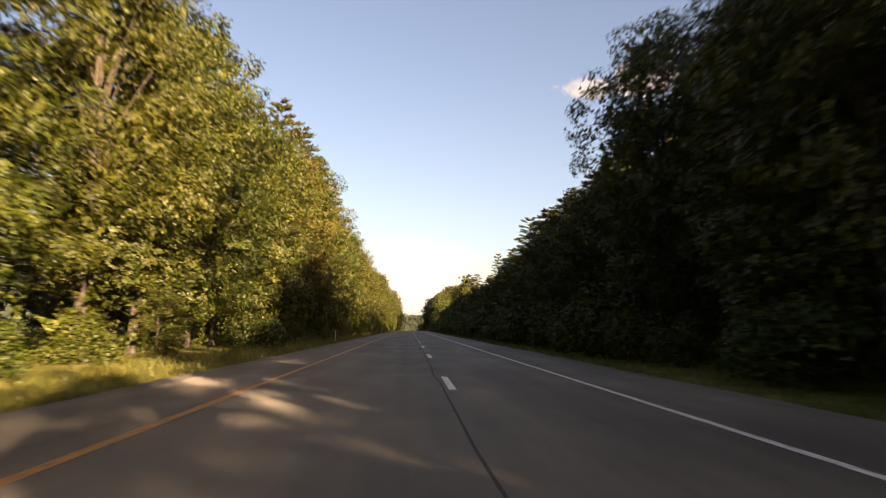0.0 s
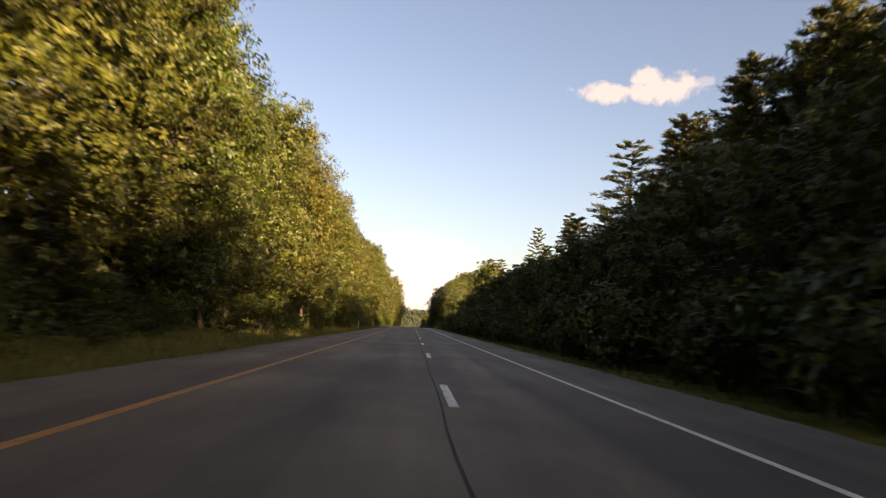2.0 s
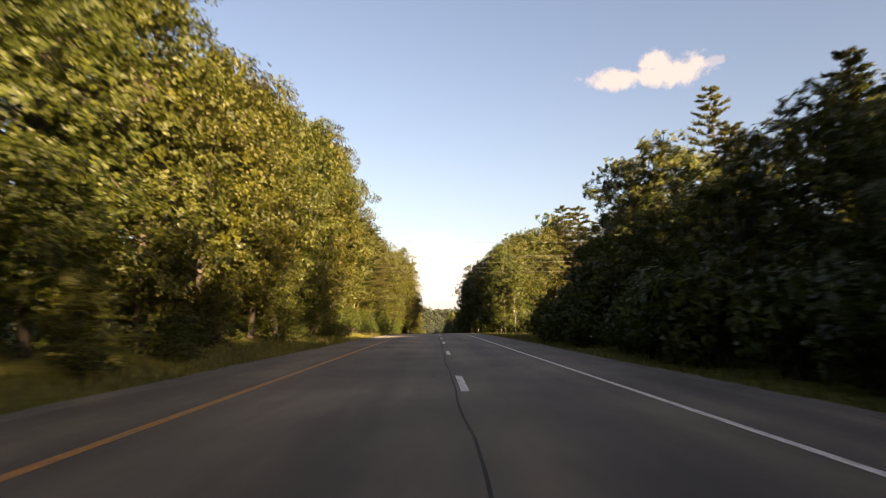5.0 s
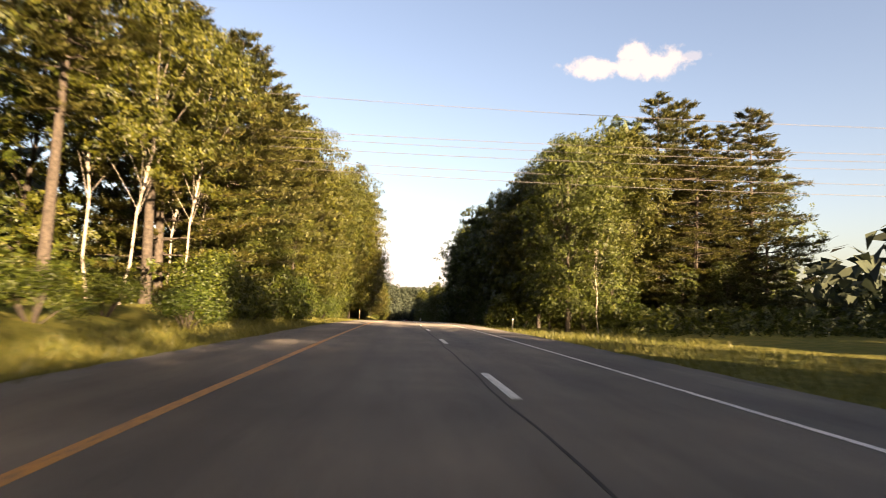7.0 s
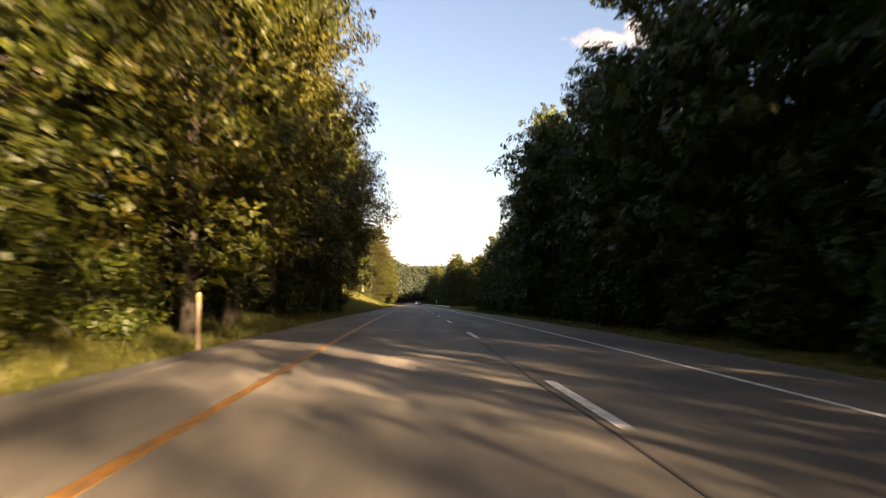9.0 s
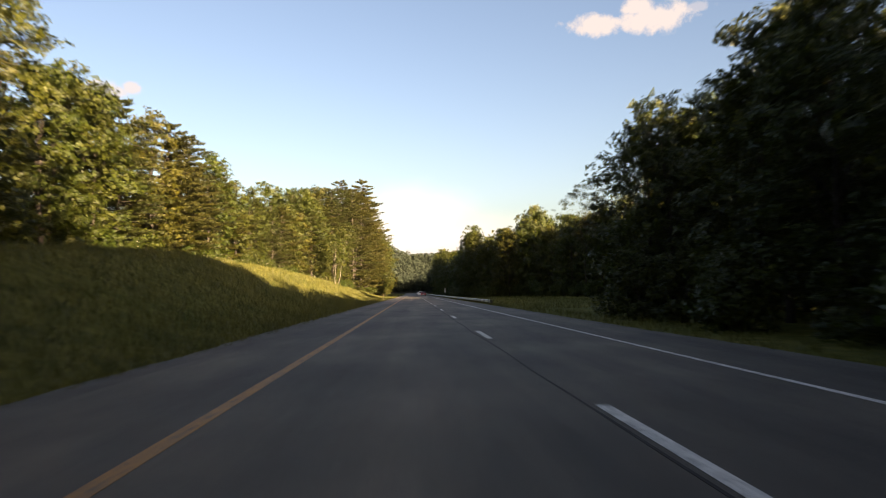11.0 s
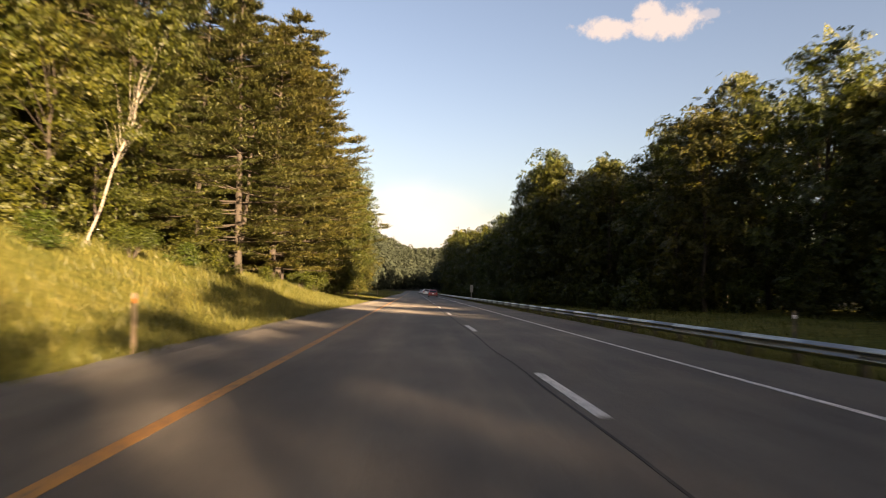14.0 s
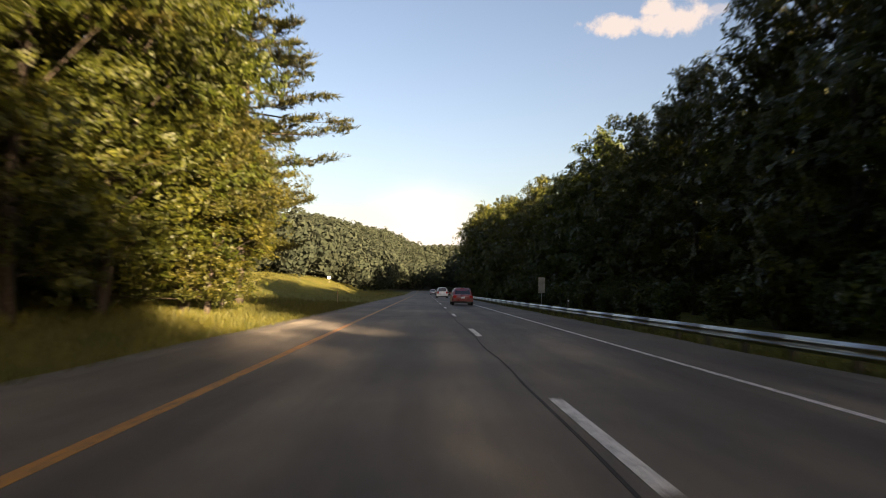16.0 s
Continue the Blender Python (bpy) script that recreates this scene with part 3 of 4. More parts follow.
# ---- woods ----
# kind, built once each; sizes in metres
KINDS = {
    "broad_a": broadleaf("maple_tree", 17.0, 4.3, 13000, (0.215, 0.165), low=0.09, lobes=34, inner=2.2, puff=(0.24, 0.42), tufts=12),
    "broad_b": broadleaf("oak_tree", 16.0, 4.6, 18000, (0.175, 0.135), low=0.14, mat=LEAF_WARM, lobes=30, inner=2.2, puff=(0.26, 0.44), tufts=12),
    "broad_c": broadleaf("ash_tree", 18.0, 3.9, 13000, (0.215, 0.165), low=0.11, lobes=36, inner=2.2, puff=(0.24, 0.42), tufts=11),
    "broad_d": broadleaf("poplar_tree", 17.5, 4.0, 18000, (0.175, 0.135), low=0.17, mat=LEAF_WARM, lobes=32, inner=2.2, puff=(0.25, 0.43), tufts=12),
    "broad_s": broadleaf("young_maple", 9.5, 3.1, 2400, (0.33, 0.25), low=0.03, lobes=18, thick=0.12, sides=4),
    "fine_s": broadleaf("young_maple", 9.5, 3.1, 6500, (0.17, 0.13), low=0.03, lobes=20, thick=0.10, sides=4, inner=2.0),
    "back_a": broadleaf("maple_tree", 17.0, 4.3, 2500, (0.48, 0.36), low=0.06, lobes=24, sides=4, inner=2.0),
    "back_b": broadleaf("ash_tree", 18.0, 4.0, 2400, (0.48, 0.36), low=0.04, lobes=24, sides=4, inner=2.0),
    "back_c": broadleaf("oak_tree", 16.0, 4.5, 2500, (0.48, 0.36), low=0.06, lobes=26, sides=4, inner=2.0),
    "mid_a": broadleaf("maple_tree", 17.0, 4.3, 4400, (0.36, 0.27), low=0.05, lobes=28, sides=4),
    "mid_b": broadleaf("ash_tree", 18.0, 4.0, 4400, (0.36, 0.27), low=0.04, mat=LEAF_WARM, lobes=28, sides=4),
    "deep_a": broadleaf("maple_tree", 17.0, 4.4, 1000, (0.68, 0.52), low=0.06, lobes=16, sides=3, inner=2.0),
    "deep_b": broadleaf("ash_tree", 18.0, 4.2, 1000, (0.68, 0.52), low=0.04, lobes=16, sides=3, inner=2.0),
    "pine_a": pine(26.0, 4.6, 0.46, levels=14, per=6, tufts=290, big=0.9),
    "pine_b": pine(24.0, 5.8, 0.05, levels=24, per=6, tufts=260, big=0.9),
    "pine_c": pine(20.0, 5.2, 0.03, levels=21, per=6, tufts=240, big=0.9),
    "pine_d": pine(25.0, 5.2, 0.10, levels=14, per=5, tufts=64, big=1.9, wood=0.3),
    "pine_e": pine(21.0, 6.6, 0.18, levels=11, per=6, tufts=330, droop=-0.03),
    "pine_f": pine(24.0, 6.2, 0.07, levels=24, per=6, tufts=280, big=0.85, droop=0.10, forks=1, stubs=12),
    "birch": broadleaf("birch_tree", 14.0, 2.6, 3200, (0.22, 0.15), low=0.42, lobes=15, lean=0.9, bark=BIRCH, thick=0.058),
    "airy": broadleaf("oak_tree", 20.5, 5.0, 9000, (0.18, 0.14), low=0.62, mat=LEAF_WARM, lobes=22, inner=0.8, puff=(0.2, 0.34), tufts=8, thick=0.15),
    "shrub_c": shrub(2.8, 1.8, 4200, leaf=(0.135, 0.10)),
    "shrub_d": shrub(1.7, 1.3, 2600, leaf=(0.125, 0.095)),
    "shrub_a": shrub(2.8, 1.7, 1500, leaf=(0.23, 0.17)),
    "shrub_b": shrub(1.7, 1.3, 1000, leaf=(0.21, 0.16)),
}
HEIGHTS = {"broad_a": 17.0, "broad_b": 16.0, "broad_c": 18.0, "broad_d": 17.5, "broad_s": 9.5, "fine_s": 9.5, "back_a": 17.0, "back_b": 18.0, "back_c": 16.0, "deep_a": 17.0, "deep_b": 18.0, "mid_a": 17.0, "mid_b": 18.0, "pine_a": 26.0, "pine_b": 24.0, "pine_c": 20.0, "pine_d": 25.0, "pine_e": 21.0, "pine_f": 24.0,
           "birch": 14.0, "airy": 20.5, "shrub_a": 2.8, "shrub_b": 1.7, "shrub_c": 2.8, "shrub_d": 1.7}
USED = set()
TEXT = {
    "broad": "leafy deciduous tree with a dense olive-green crown",
    "fine": "young leafy maple with a low bushy crown",
    "deep": "leafy deciduous tree deep in the woods",
    "mid": "leafy deciduous tree with a full green crown",
    "back": "leafy deciduous tree standing deeper in the woods",
    "pine": "tall white pine with level feathery boughs",
    "birch": "slender pale-barked birch with a thin crown",
    "airy": "tall tree with a thin see-through domed crown",
    "shrub": "leafy green shrub at the edge of the woods",
}


def plant(kind, x, y, height=None, label="", squash=1.0, sink=0.0, lean=(0, 0)):
    """Sets a tree or shrub of that kind on the ground, scaled to the height."""
    base = HEIGHTS[kind]
    s = (height or base) / base
    w = s ** 0.75 * squash
    m = pose(x, y, gz(x, y) - sink, lean[0] + rng.normal(0, 1.5), lean[1] + rng.normal(0, 1.5)) @ pose(0, 0, 0, 0, 0, rng.uniform(0, 360))
    ob = KINDS[kind]
    if kind in USED:
        # the copy takes over the first one's scale, so divide it out
        ob = copy_thing(ob, m @ Matrix.Diagonal((w / ob.scale.x, w / ob.scale.y, s / ob.scale.z, 1)))
    else:
        USED.add(kind)
        ob.matrix_basis = m @ Matrix.Diagonal((w, w, s, 1))
    word = kind.split("_")[0]
    tagged(ob, label or TEXT[word], "shrub" if word == "shrub" else "tree", "shrubs beside the highway" if word == "shrub" else "trees along the highway")
    return ob


def row(y0, y1, step, xs, hs, kinds, jx=1.0, jh=0.12, label="", squash=1.0):
    """A line of trees from y0 to y1; xs and hs: (y, value) pairs that the line follows."""
    y = y0
    while y < y1:
        x = np.interp(y, [p[0] for p in xs], [p[1] for p in xs]) + rng.normal(0, jx)
        h = np.interp(y, [p[0] for p in hs], [p[1] for p in hs]) * (1 + rng.uniform(-jh, jh))
        plant(kinds[int(rng.integers(len(kinds)))], x, y + rng.normal(0, step * 0.18), h, label, squash)
        y += step * rng.uniform(0.8, 1.2)


rng = np.random.default_rng(47)
SUNNY = "sunlit leafy deciduous tree with a dense golden-green crown"
SHADY = "deciduous tree in deep shade with a dark green crown"
BROAD = ["broad_a", "broad_b", "broad_c", "broad_d"]
BACK = ["back_a", "back_b", "back_c"]
# left of the road, up to the crest
FRONT_X = [(0, -12.4), (80, -12.5), (100, -13.0), (125, -12.7), (160, -12.9), (200, -11.9), (232, -10.9)]
FRONT_H = [(0, 17), (40, 17.5), (60, 18.5), (92, 18.5), (112, 18), (125, 18), (138, 20.5), (150, 20.5), (160, 17), (185, 16.3), (205, 18.0), (232, 19.5)]
row(4, 232, 5.4, FRONT_X, FRONT_H, BROAD + ["broad_a"], 0.55, 0.10, label=SUNNY)
row(-20, 240, 5.0, [(0, -17.5), (240, -18)], [(0, 19.5), (240, 20)], ["deep_a", "deep_b", "pine_d"], 1.2)
for y0, y1 in ((0, 127), (143, 226)):
    row(y0, y1, 7.0, [(0, -9.7), (214, -9.3)], [(0, 2.4), (214, 2.5)], ["shrub_c", "shrub_d", "fine_s"], 0.6, 0.4)
for x, y, h in ((-12.8, 46, 19), (-12.8, 56, 23), (-12.6, 69, 24.5), (-12.8, 80, 24), (-13.2, 90, 22)):
    plant("pine_b", x, y, h, squash=0.72)
# left, the stand beyond the wires
row(243, 262, 3.4, [(240, -16.5), (262, -14.6)], [(240, 20), (285, 19.5)], ["pine_a", "birch", "pine_a", "pine_c"], 1.0)
row(264, 285, 3.6, [(264, -14.2), (285, -11.8)], [(264, 19.5), (285, 18.5)], ["pine_c", "pine_b", "pine_c"], 0.6)
row(262, 284, 4.5, [(262, -12.0), (284, -10.4)], [(262, 7.0), (284, 8.0)], ["fine_s"], 0.5, 0.2)
for x, y, h in ((-13.6, 250, 15.0), (-13.2, 256, 16.0), (-15.2, 259, 15.0)):
    plant("birch", x, y, h, "slender pale-barked birch leaning at the edge of the woods")
plant("broad_d", -8.4, 309, 18.5, "sunlit tree whose wide crown leans out over the road's edge", 1.1)
row(279, 346, 4.8, [(278, -10.6), (315, -9.8), (346, -8.8)], [(278, 17.5), (310, 18.5), (346, 17)], ["broad_b", "broad_d", "broad_d", "broad_a"], 0.6, 0.15, label=SUNNY)
row(244, 350, 5.5, [(244, -25), (285, -21), (350, -16)], [(244, 20), (350, 17)], ["pine_d", "deep_a", "deep_b", "back_a"], 1.2)
row(236, 292, 3.2, [(238, -11.0), (290, -8.8)], [(238, 2.8), (290, 2.8)], ["shrub_c", "shrub_d"], 0.7, 0.4)
row(284, 296, 2.6, [(284, -9.4), (346, -9.0)], [(284, 4.2), (296, 3.4)], ["shrub_c", "fine_s", "shrub_c"], 0.4, 0.3)
row(300, 346, 6.0, [(300, -9.2), (346, -9.0)], [(300, 2.6), (346, 2.4)], ["shrub_c", "shrub_d"], 0.4, 0.35)
# left, along the top of the grass bank
row(352, 395, 5.0, [(352, -15), (395, -25)], [(352, 14), (395, 12)], ["back_a", "back_b", "pine_c"], 1.0)
row(393, 482, 4.0, [(393, -26), (482, -23.0)], [(393, 12.5), (416, 13.5), (429, 11), (438, 10), (450, 11.5), (461, 13.5), (470, 17), (482, 20)], ["mid_a", "pine_c", "mid_b", "pine_c"], 1.0, label=SUNNY)
row(380, 500, 5.0, [(380, -32), (500, -29)], [(380, 13.5), (440, 12.5), (455, 14.5), (470, 18.5), (500, 22.5)], ["pine_d", "deep_b", "deep_a"], 1.5)
row(392, 486, 3.6, [(392, -22.5), (486, -20.6)], [(392, 1.8), (486, 2.0)], ["shrub_a", "shrub_b"], 0.6, 0.4)
plant("birch", -15.4, 458, 9.5, "slender white-barked birch at the top of the grass bank")
plant("birch", -16.5, 471, 13.5, "pale-barked birch leaning over at the edge of the pines", lean=(-20, 7))
for kind, x, y, h in (("fine_s", -17.4, 469, 9.5), ("pine_c", -20.5, 462, 13.5), ("birch", -18.4, 477, 11), ("fine_s", -18.0, 475, 8),
                      ("pine_c", -23.5, 474, 20), ("pine_f", -19.0, 480, 21), ("pine_c", -22.0, 484, 22), ("pine_f", -15.2, 490.5, 23), ("pine_c", -19.0, 491, 23), ("pine_b", -14.2, 497.5, 24), ("pine_f", -18.4, 498, 25), ("pine_f", -15.0, 503.5, 26), ("pine_b", -19.7, 503, 28), ("pine_b", -15.8, 508, 30), ("pine_c", -14.4, 513, 28),
                      ("pine_b", -19, 514, 28), ("pine_c", -23.5, 497, 25), ("pine_b", -14.2, 520, 28), ("broad_a", -11.4, 521, 14), ("broad_c", -11.2, 525, 17.5), ("pine_c", -22.5, 507, 24), ("broad_a", -10.9, 531, 20), ("broad_c", -13.5, 537, 19),
                      ("pine_d", -15.5, 549, 18), ("back_a", -18, 529, 19), ("pine_c", -17.5, 538, 24), ("back_b", -17, 546, 19), ("fine_s", -10.0, 533, 8), ("shrub_d", -15.0, 465, 1.4), ("shrub_c", -15.4, 473, 1.8), ("shrub_d", -15.0, 479, 1.5),
                      ("shrub_d", -14.4, 484, 1.6), ("fine_s", -16.6, 485, 4.5), ("shrub_d", -13.6, 493, 1.4), ("shrub_c", -13.0, 505, 2.2), ("shrub_c", -12.4, 510, 2.8), ("fine_s", -11.6, 514.5, 7), ("fine_s", -12.4, 527, 8), ("broad_b", -9.6, 530, 9), ("pine_c", -13.2, 529, 21)):
    plant(kind, x, y, h)
row(474, 520, 4.2, [(474, -25.5), (520, -19.5)], [(474, 15.5), (500, 18.5), (520, 20)], ["mid_a", "pine_c", "mid_b"], 0.8)
plant("pine_e", -12.3, 543, 20.5, "white pine with level boughs reaching out over the grass")
row(484, 556, 4.6, [(484, -27), (556, -23)], [(484, 21), (520, 22), (556, 19)], ["pine_d", "back_b"], 1.2)
# right of the road, up to the clearing under the wires
# low trees behind the camera's start, never in view, added to shade the road
row(-46, 0, 4.0, [(-46, 14), (0, 13.5)], [(-46, 8), (-31, 8), (-22, 10), (0, 12.0)], ["broad_s"], 0.6, 0.08, label=SHADY)
row(0, 44, 4.6, [(-60, 14), (44, 13.5)], [(0, 11), (5, 12), (14, 15), (28, 14.5), (37, 12.5), (44, 11)], ["broad_a", "broad_c"], 0.9, label=SHADY)
row(40, 210, 3.4, [(40, 12.8), (212, 13.0)], [(40, 9.5), (60, 8.4), (110, 7.6), (190, 7.6), (212, 9.0)], ["broad_s"], 0.9, 0.16, label=SHADY)
row(-4, 224, 4.6, [(-90, 20), (208, 19.5), (226, 21)], [(-90, 15), (5, 15), (14, 16.5), (28, 17), (39, 15), (50, 12.8), (100, 11.2), (150, 10.6), (180, 10.6), (195, 12), (205, 14.8), (226, 15)], BACK, 1.2, 0.15, label=SHADY)
# before y 35 this row is out of view, made tall to shade the left woods
row(-30, 205, 5.5, [(-110, 29), (205, 30)], [(-110, 25), (22, 25), (30, 28), (46, 25), (54, 18), (80, 19.5), (95, 20.5), (130, 20), (142, 17), (160, 15.5), (185, 15.5), (205, 17.5)], ["deep_b", "back_b", "pine_d"], 1.5, 0.12)
row(-32, 196, 7.0, [(-120, 37), (190, 38)], [(-110, 22), (10, 22), (50, 18), (100, 16), (190, 16)], ["pine_d", "deep_b"], 1.5, 0.1)
row(-6, 208, 3.2, [(-30, 9.4), (208, 9.4)], [(-30, 3), (208, 3.2)], ["shrub_a", "shrub_b", "shrub_a"], 0.4, 0.35)
for kind, x, y, h in (("pine_b", 24, 64, 21.5), ("pine_c", 29, 70, 22.5), ("pine_b", 26, 79, 22.5), ("pine_b", 31, 87, 24.5), ("pine_c", 28, 94, 22), ("pine_b", 31, 102, 25.5), ("pine_a", 29, 110, 24), ("pine_c", 32, 118, 23.5), ("pine_b", 29.5, 126, 26), ("pine_c", 27, 99, 23), ("pine_c", 26, 106, 22.5), ("pine_b", 34, 108, 26.5), ("pine_c", 27, 120, 22.5), ("pine_c", 33, 96, 25.5), ("pine_c", 28, 75, 23), ("pine_c", 30, 83, 24),
                      ("pine_b", 34, 136, 27), ("pine_b", 29.5, 144, 28), ("pine_c", 27, 156, 19), ("pine_a", 33, 163, 22), ("pine_b", 31, 174, 22), ("pine_a", 34.5, 190, 26.5), ("pine_a", 31.5, 199, 20.5), ("pine_a", 29.5, 214, 20)):
    plant(kind, x, y, h, "tall white pine with a sunlit feathery top above the dark woods")
plant("pine_b", 35.0, 228, 29.5, squash=0.62)
# right, the back of the clearing
row(198, 276, 4.2, [(198, 44), (230, 52), (276, 48)], [(198, 15), (230, 15), (262, 13.5), (276, 11)], ["mid_a", "mid_b", "back_c"], 1.2)
row(204, 272, 4.0, [(204, 34), (230, 47), (272, 43)], [(204, 3), (272, 3)], ["shrub_a", "shrub_b", "broad_s"], 1.2, 0.3)
row(204, 270, 6.0, [(204, 56), (270, 57)], [(204, 16), (270, 18)], ["deep_a", "deep_b"], 1.2)
# right, beyond the clearing
for kind, x, y, h in (("broad_a", 13.9, 273, 17), ("birch", 15.6, 270, 11.0), ("broad_c", 14.4, 281, 18), ("broad_b", 17.8, 281, 20), ("broad_c", 20.5, 287, 22.5), ("broad_d", 25.0, 288, 23), ("broad_b", 14.8, 288, 18.5), ("pine_b", 29.5, 290, 28), ("pine_b", 34.5, 292, 28.5), ("pine_c", 40, 288, 26), ("pine_f", 31.5, 285, 22), ("pine_f", 37, 288, 24), ("mid_a", 33, 299, 22), ("mid_b", 38.5, 297, 22), ("mid_a", 44, 292, 20), ("fine_s", 33, 281, 7),
                      ("broad_s", 19, 275, 6), ("shrub_a", 23, 279, 3), ("broad_s", 28, 281, 6.5)):
    plant(kind, x, y, h, SUNNY if kind.startswith("broad") else "")
row(290, 386, 4.4, [(272, 13.8), (308, 13.4), (317, 12.8), (344, 12.8), (352, 14.0), (386, 14.0)], [(272, 16.5), (298, 18.5), (312, 18.6), (318, 17.0), (330, 18.2), (343, 19.2), (350, 14), (386, 11.5)], BACK + ["broad_c"], 0.5, 0.06, label=SHADY)
row(293, 400, 5.2, [(274, 21), (400, 22)], [(274, 22.5), (284, 24), (312, 23), (338, 18), (352, 14), (400, 14.5)], BACK, 1.2, label=SHADY)
row(297, 420, 6.5, [(280, 30), (420, 31)], [(280, 28.5), (312, 28), (330, 20), (350, 17.5), (396, 18), (404, 19), (420, 20)], ["deep_a", "deep_b"], 1.2)
row(276, 384, 3.2, [(276, 10.0), (384, 10.5)], [(276, 2.6), (384, 2.8)], ["shrub_a", "shrub_b", "broad_s"], 0.5, 0.3)
for x, y, h in ((38.0, 439, 24.5), (41.0, 433, 27.5), (45.0, 428, 27), (44.0, 442, 18)):
    plant("broad_c", x, y, h, SHADY, 0.95)
plant("airy", 30.0, 452.5, 20.0)
row(402, 486, 4.6, [(402, 32), (440, 35), (486, 28)], [(402, 15.5), (410, 15.5), (416, 13.5), (440, 13.5), (456, 13.5), (466, 15), (486, 18.5)], ["mid_a", "mid_b", "mid_a", "back_c"], 1.2)
row(400, 500, 5.5, [(400, 41), (500, 38)], [(400, 17), (403, 16.5), (408, 15), (444, 15), (452, 17.5), (500, 19)], ["back_b", "back_a"], 1.5)
row(336, 448, 6.0, [(336, 40), (400, 48), (448, 49)], [(336, 21), (395, 20), (404, 17.5), (448, 17.5)], ["deep_a", "deep_b"], 1.5)
row(398, 488, 3.4, [(398, 27), (440, 30.5), (488, 24)], [(398, 3), (488, 3)], ["shrub_a", "broad_s", "shrub_a"], 0.8, 0.3)
row(488, 720, 4.6, [(488, 22), (520, 18), (720, 16.5)], [(488, 15.6), (502, 16.8), (513, 17.0), (527, 19.5), (533, 20.5), (540, 15.5), (576, 15.5), (600, 17), (620, 18), (658, 22), (720, 23)], ["mid_a", "mid_b", "back_c", "mid_a"], 0.8, 0.12, label=SHADY)
row(492, 720, 6.5, [(492, 29), (720, 25)], [(492, 20.5), (520, 22), (530, 23), (534, 23), (541, 17.5), (620, 20), (720, 24)], ["deep_b", "deep_a"], 1.5)
row(500, 720, 6.5, [(500, 38), (720, 33)], [(500, 20), (720, 20)], ["deep_a", "deep_b"], 1.5)
row(490, 720, 3.6, [(490, 17.5), (520, 13.8), (720, 12.8)], [(490, 2.8), (720, 3)], ["shrub_a", "shrub_b", "broad_s"], 0.5, 0.3)

# second unseen row behind the start, added to close sun gaps on the road
row(-34, -4, 4.2, [(-34, 17), (-4, 16.8)], [(-34, 8.5), (-4, 10.5)], ["broad_s"], 0.6, 0.08, label=SHADY)


def far_woods():
    """Woods on the far slopes: many rough crowns in one mesh."""
    r = np.random.default_rng(3)
    quads = []
    spots = []
    for n, x0, x1, y0, y1, h0, h1 in ((520, -190, -15, 700, 1000, 12, 18), (300, 13, 90, 720, 1000, 14, 21), (170, -24, 16, 772, 960, 9, 14), (500, -420, 420, 1050, 1650, 13, 19), (1000, -170, 170, 1060, 1420, 11, 17)):
        for _ in range(n):
            spots.append((r.uniform(x0, x1), r.uniform(y0, y1), r.uniform(h0, h1)))
    for _ in range(200):
        y = r.uniform(560, 720)
        spots.append((min(-62 + r.normal(0, 9) + (y - 560) * 0.24, -16), y, r.uniform(10, 16)))
    for _ in range(460):
        x, y = r.uniform(42, 110), r.uniform(-60, 720)
        if x > 62 or not 196 < y < 290:
            spots.append((x, y, r.uniform(11, 17)))
    for _ in range(2600):
        spots.append((r.choice([-1, 1]) * r.uniform(105, 330), r.uniform(-200, 900), r.uniform(11, 17)))
    for _ in range(380):
        y = r.uniform(-60, 560)
        spots.append((-r.uniform(30 if y < 350 else 39, 100), y, r.uniform(11, 16)))
    for x, y, h in spots:
        seen = (560 < y < 1050 and -200 < x < 40) or (1050 < y < 1430 and abs(x) < 175)
        k, size = ((310, 0.035) if y < 730 else (190, 0.046) if y < 1050 else (110, 0.064)) if seen else (26, 0.10)
        d = unit(r.normal(0, 1, (k, 3)))
        p = np.array([x, y, gz(x, y) + h * 0.52]) + d * np.array([h * 0.26, h * 0.26, h * 0.47]) * r.uniform(0.7, 1.1, (k, 1))
        u = unit(np.cross(d + r.normal(0, 0.5, (k, 3)), r.normal(0, 1, (k, 3))))
        v = unit(np.cross(d + r.normal(0, 0.3, (k, 3)), u))
        s = h * size * r.uniform(0.6, 1.5, (k, 1))
        quads.append(np.stack([p - u * s - v * s, p + u * s - v * s * 0.6, p + v * s * 1.3], 1))
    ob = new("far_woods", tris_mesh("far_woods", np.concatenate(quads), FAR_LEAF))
    tagged(ob, "distant green woods covering the hills, shade and haze put into the leaf colour", "woods", kind="stuff")


far_woods()


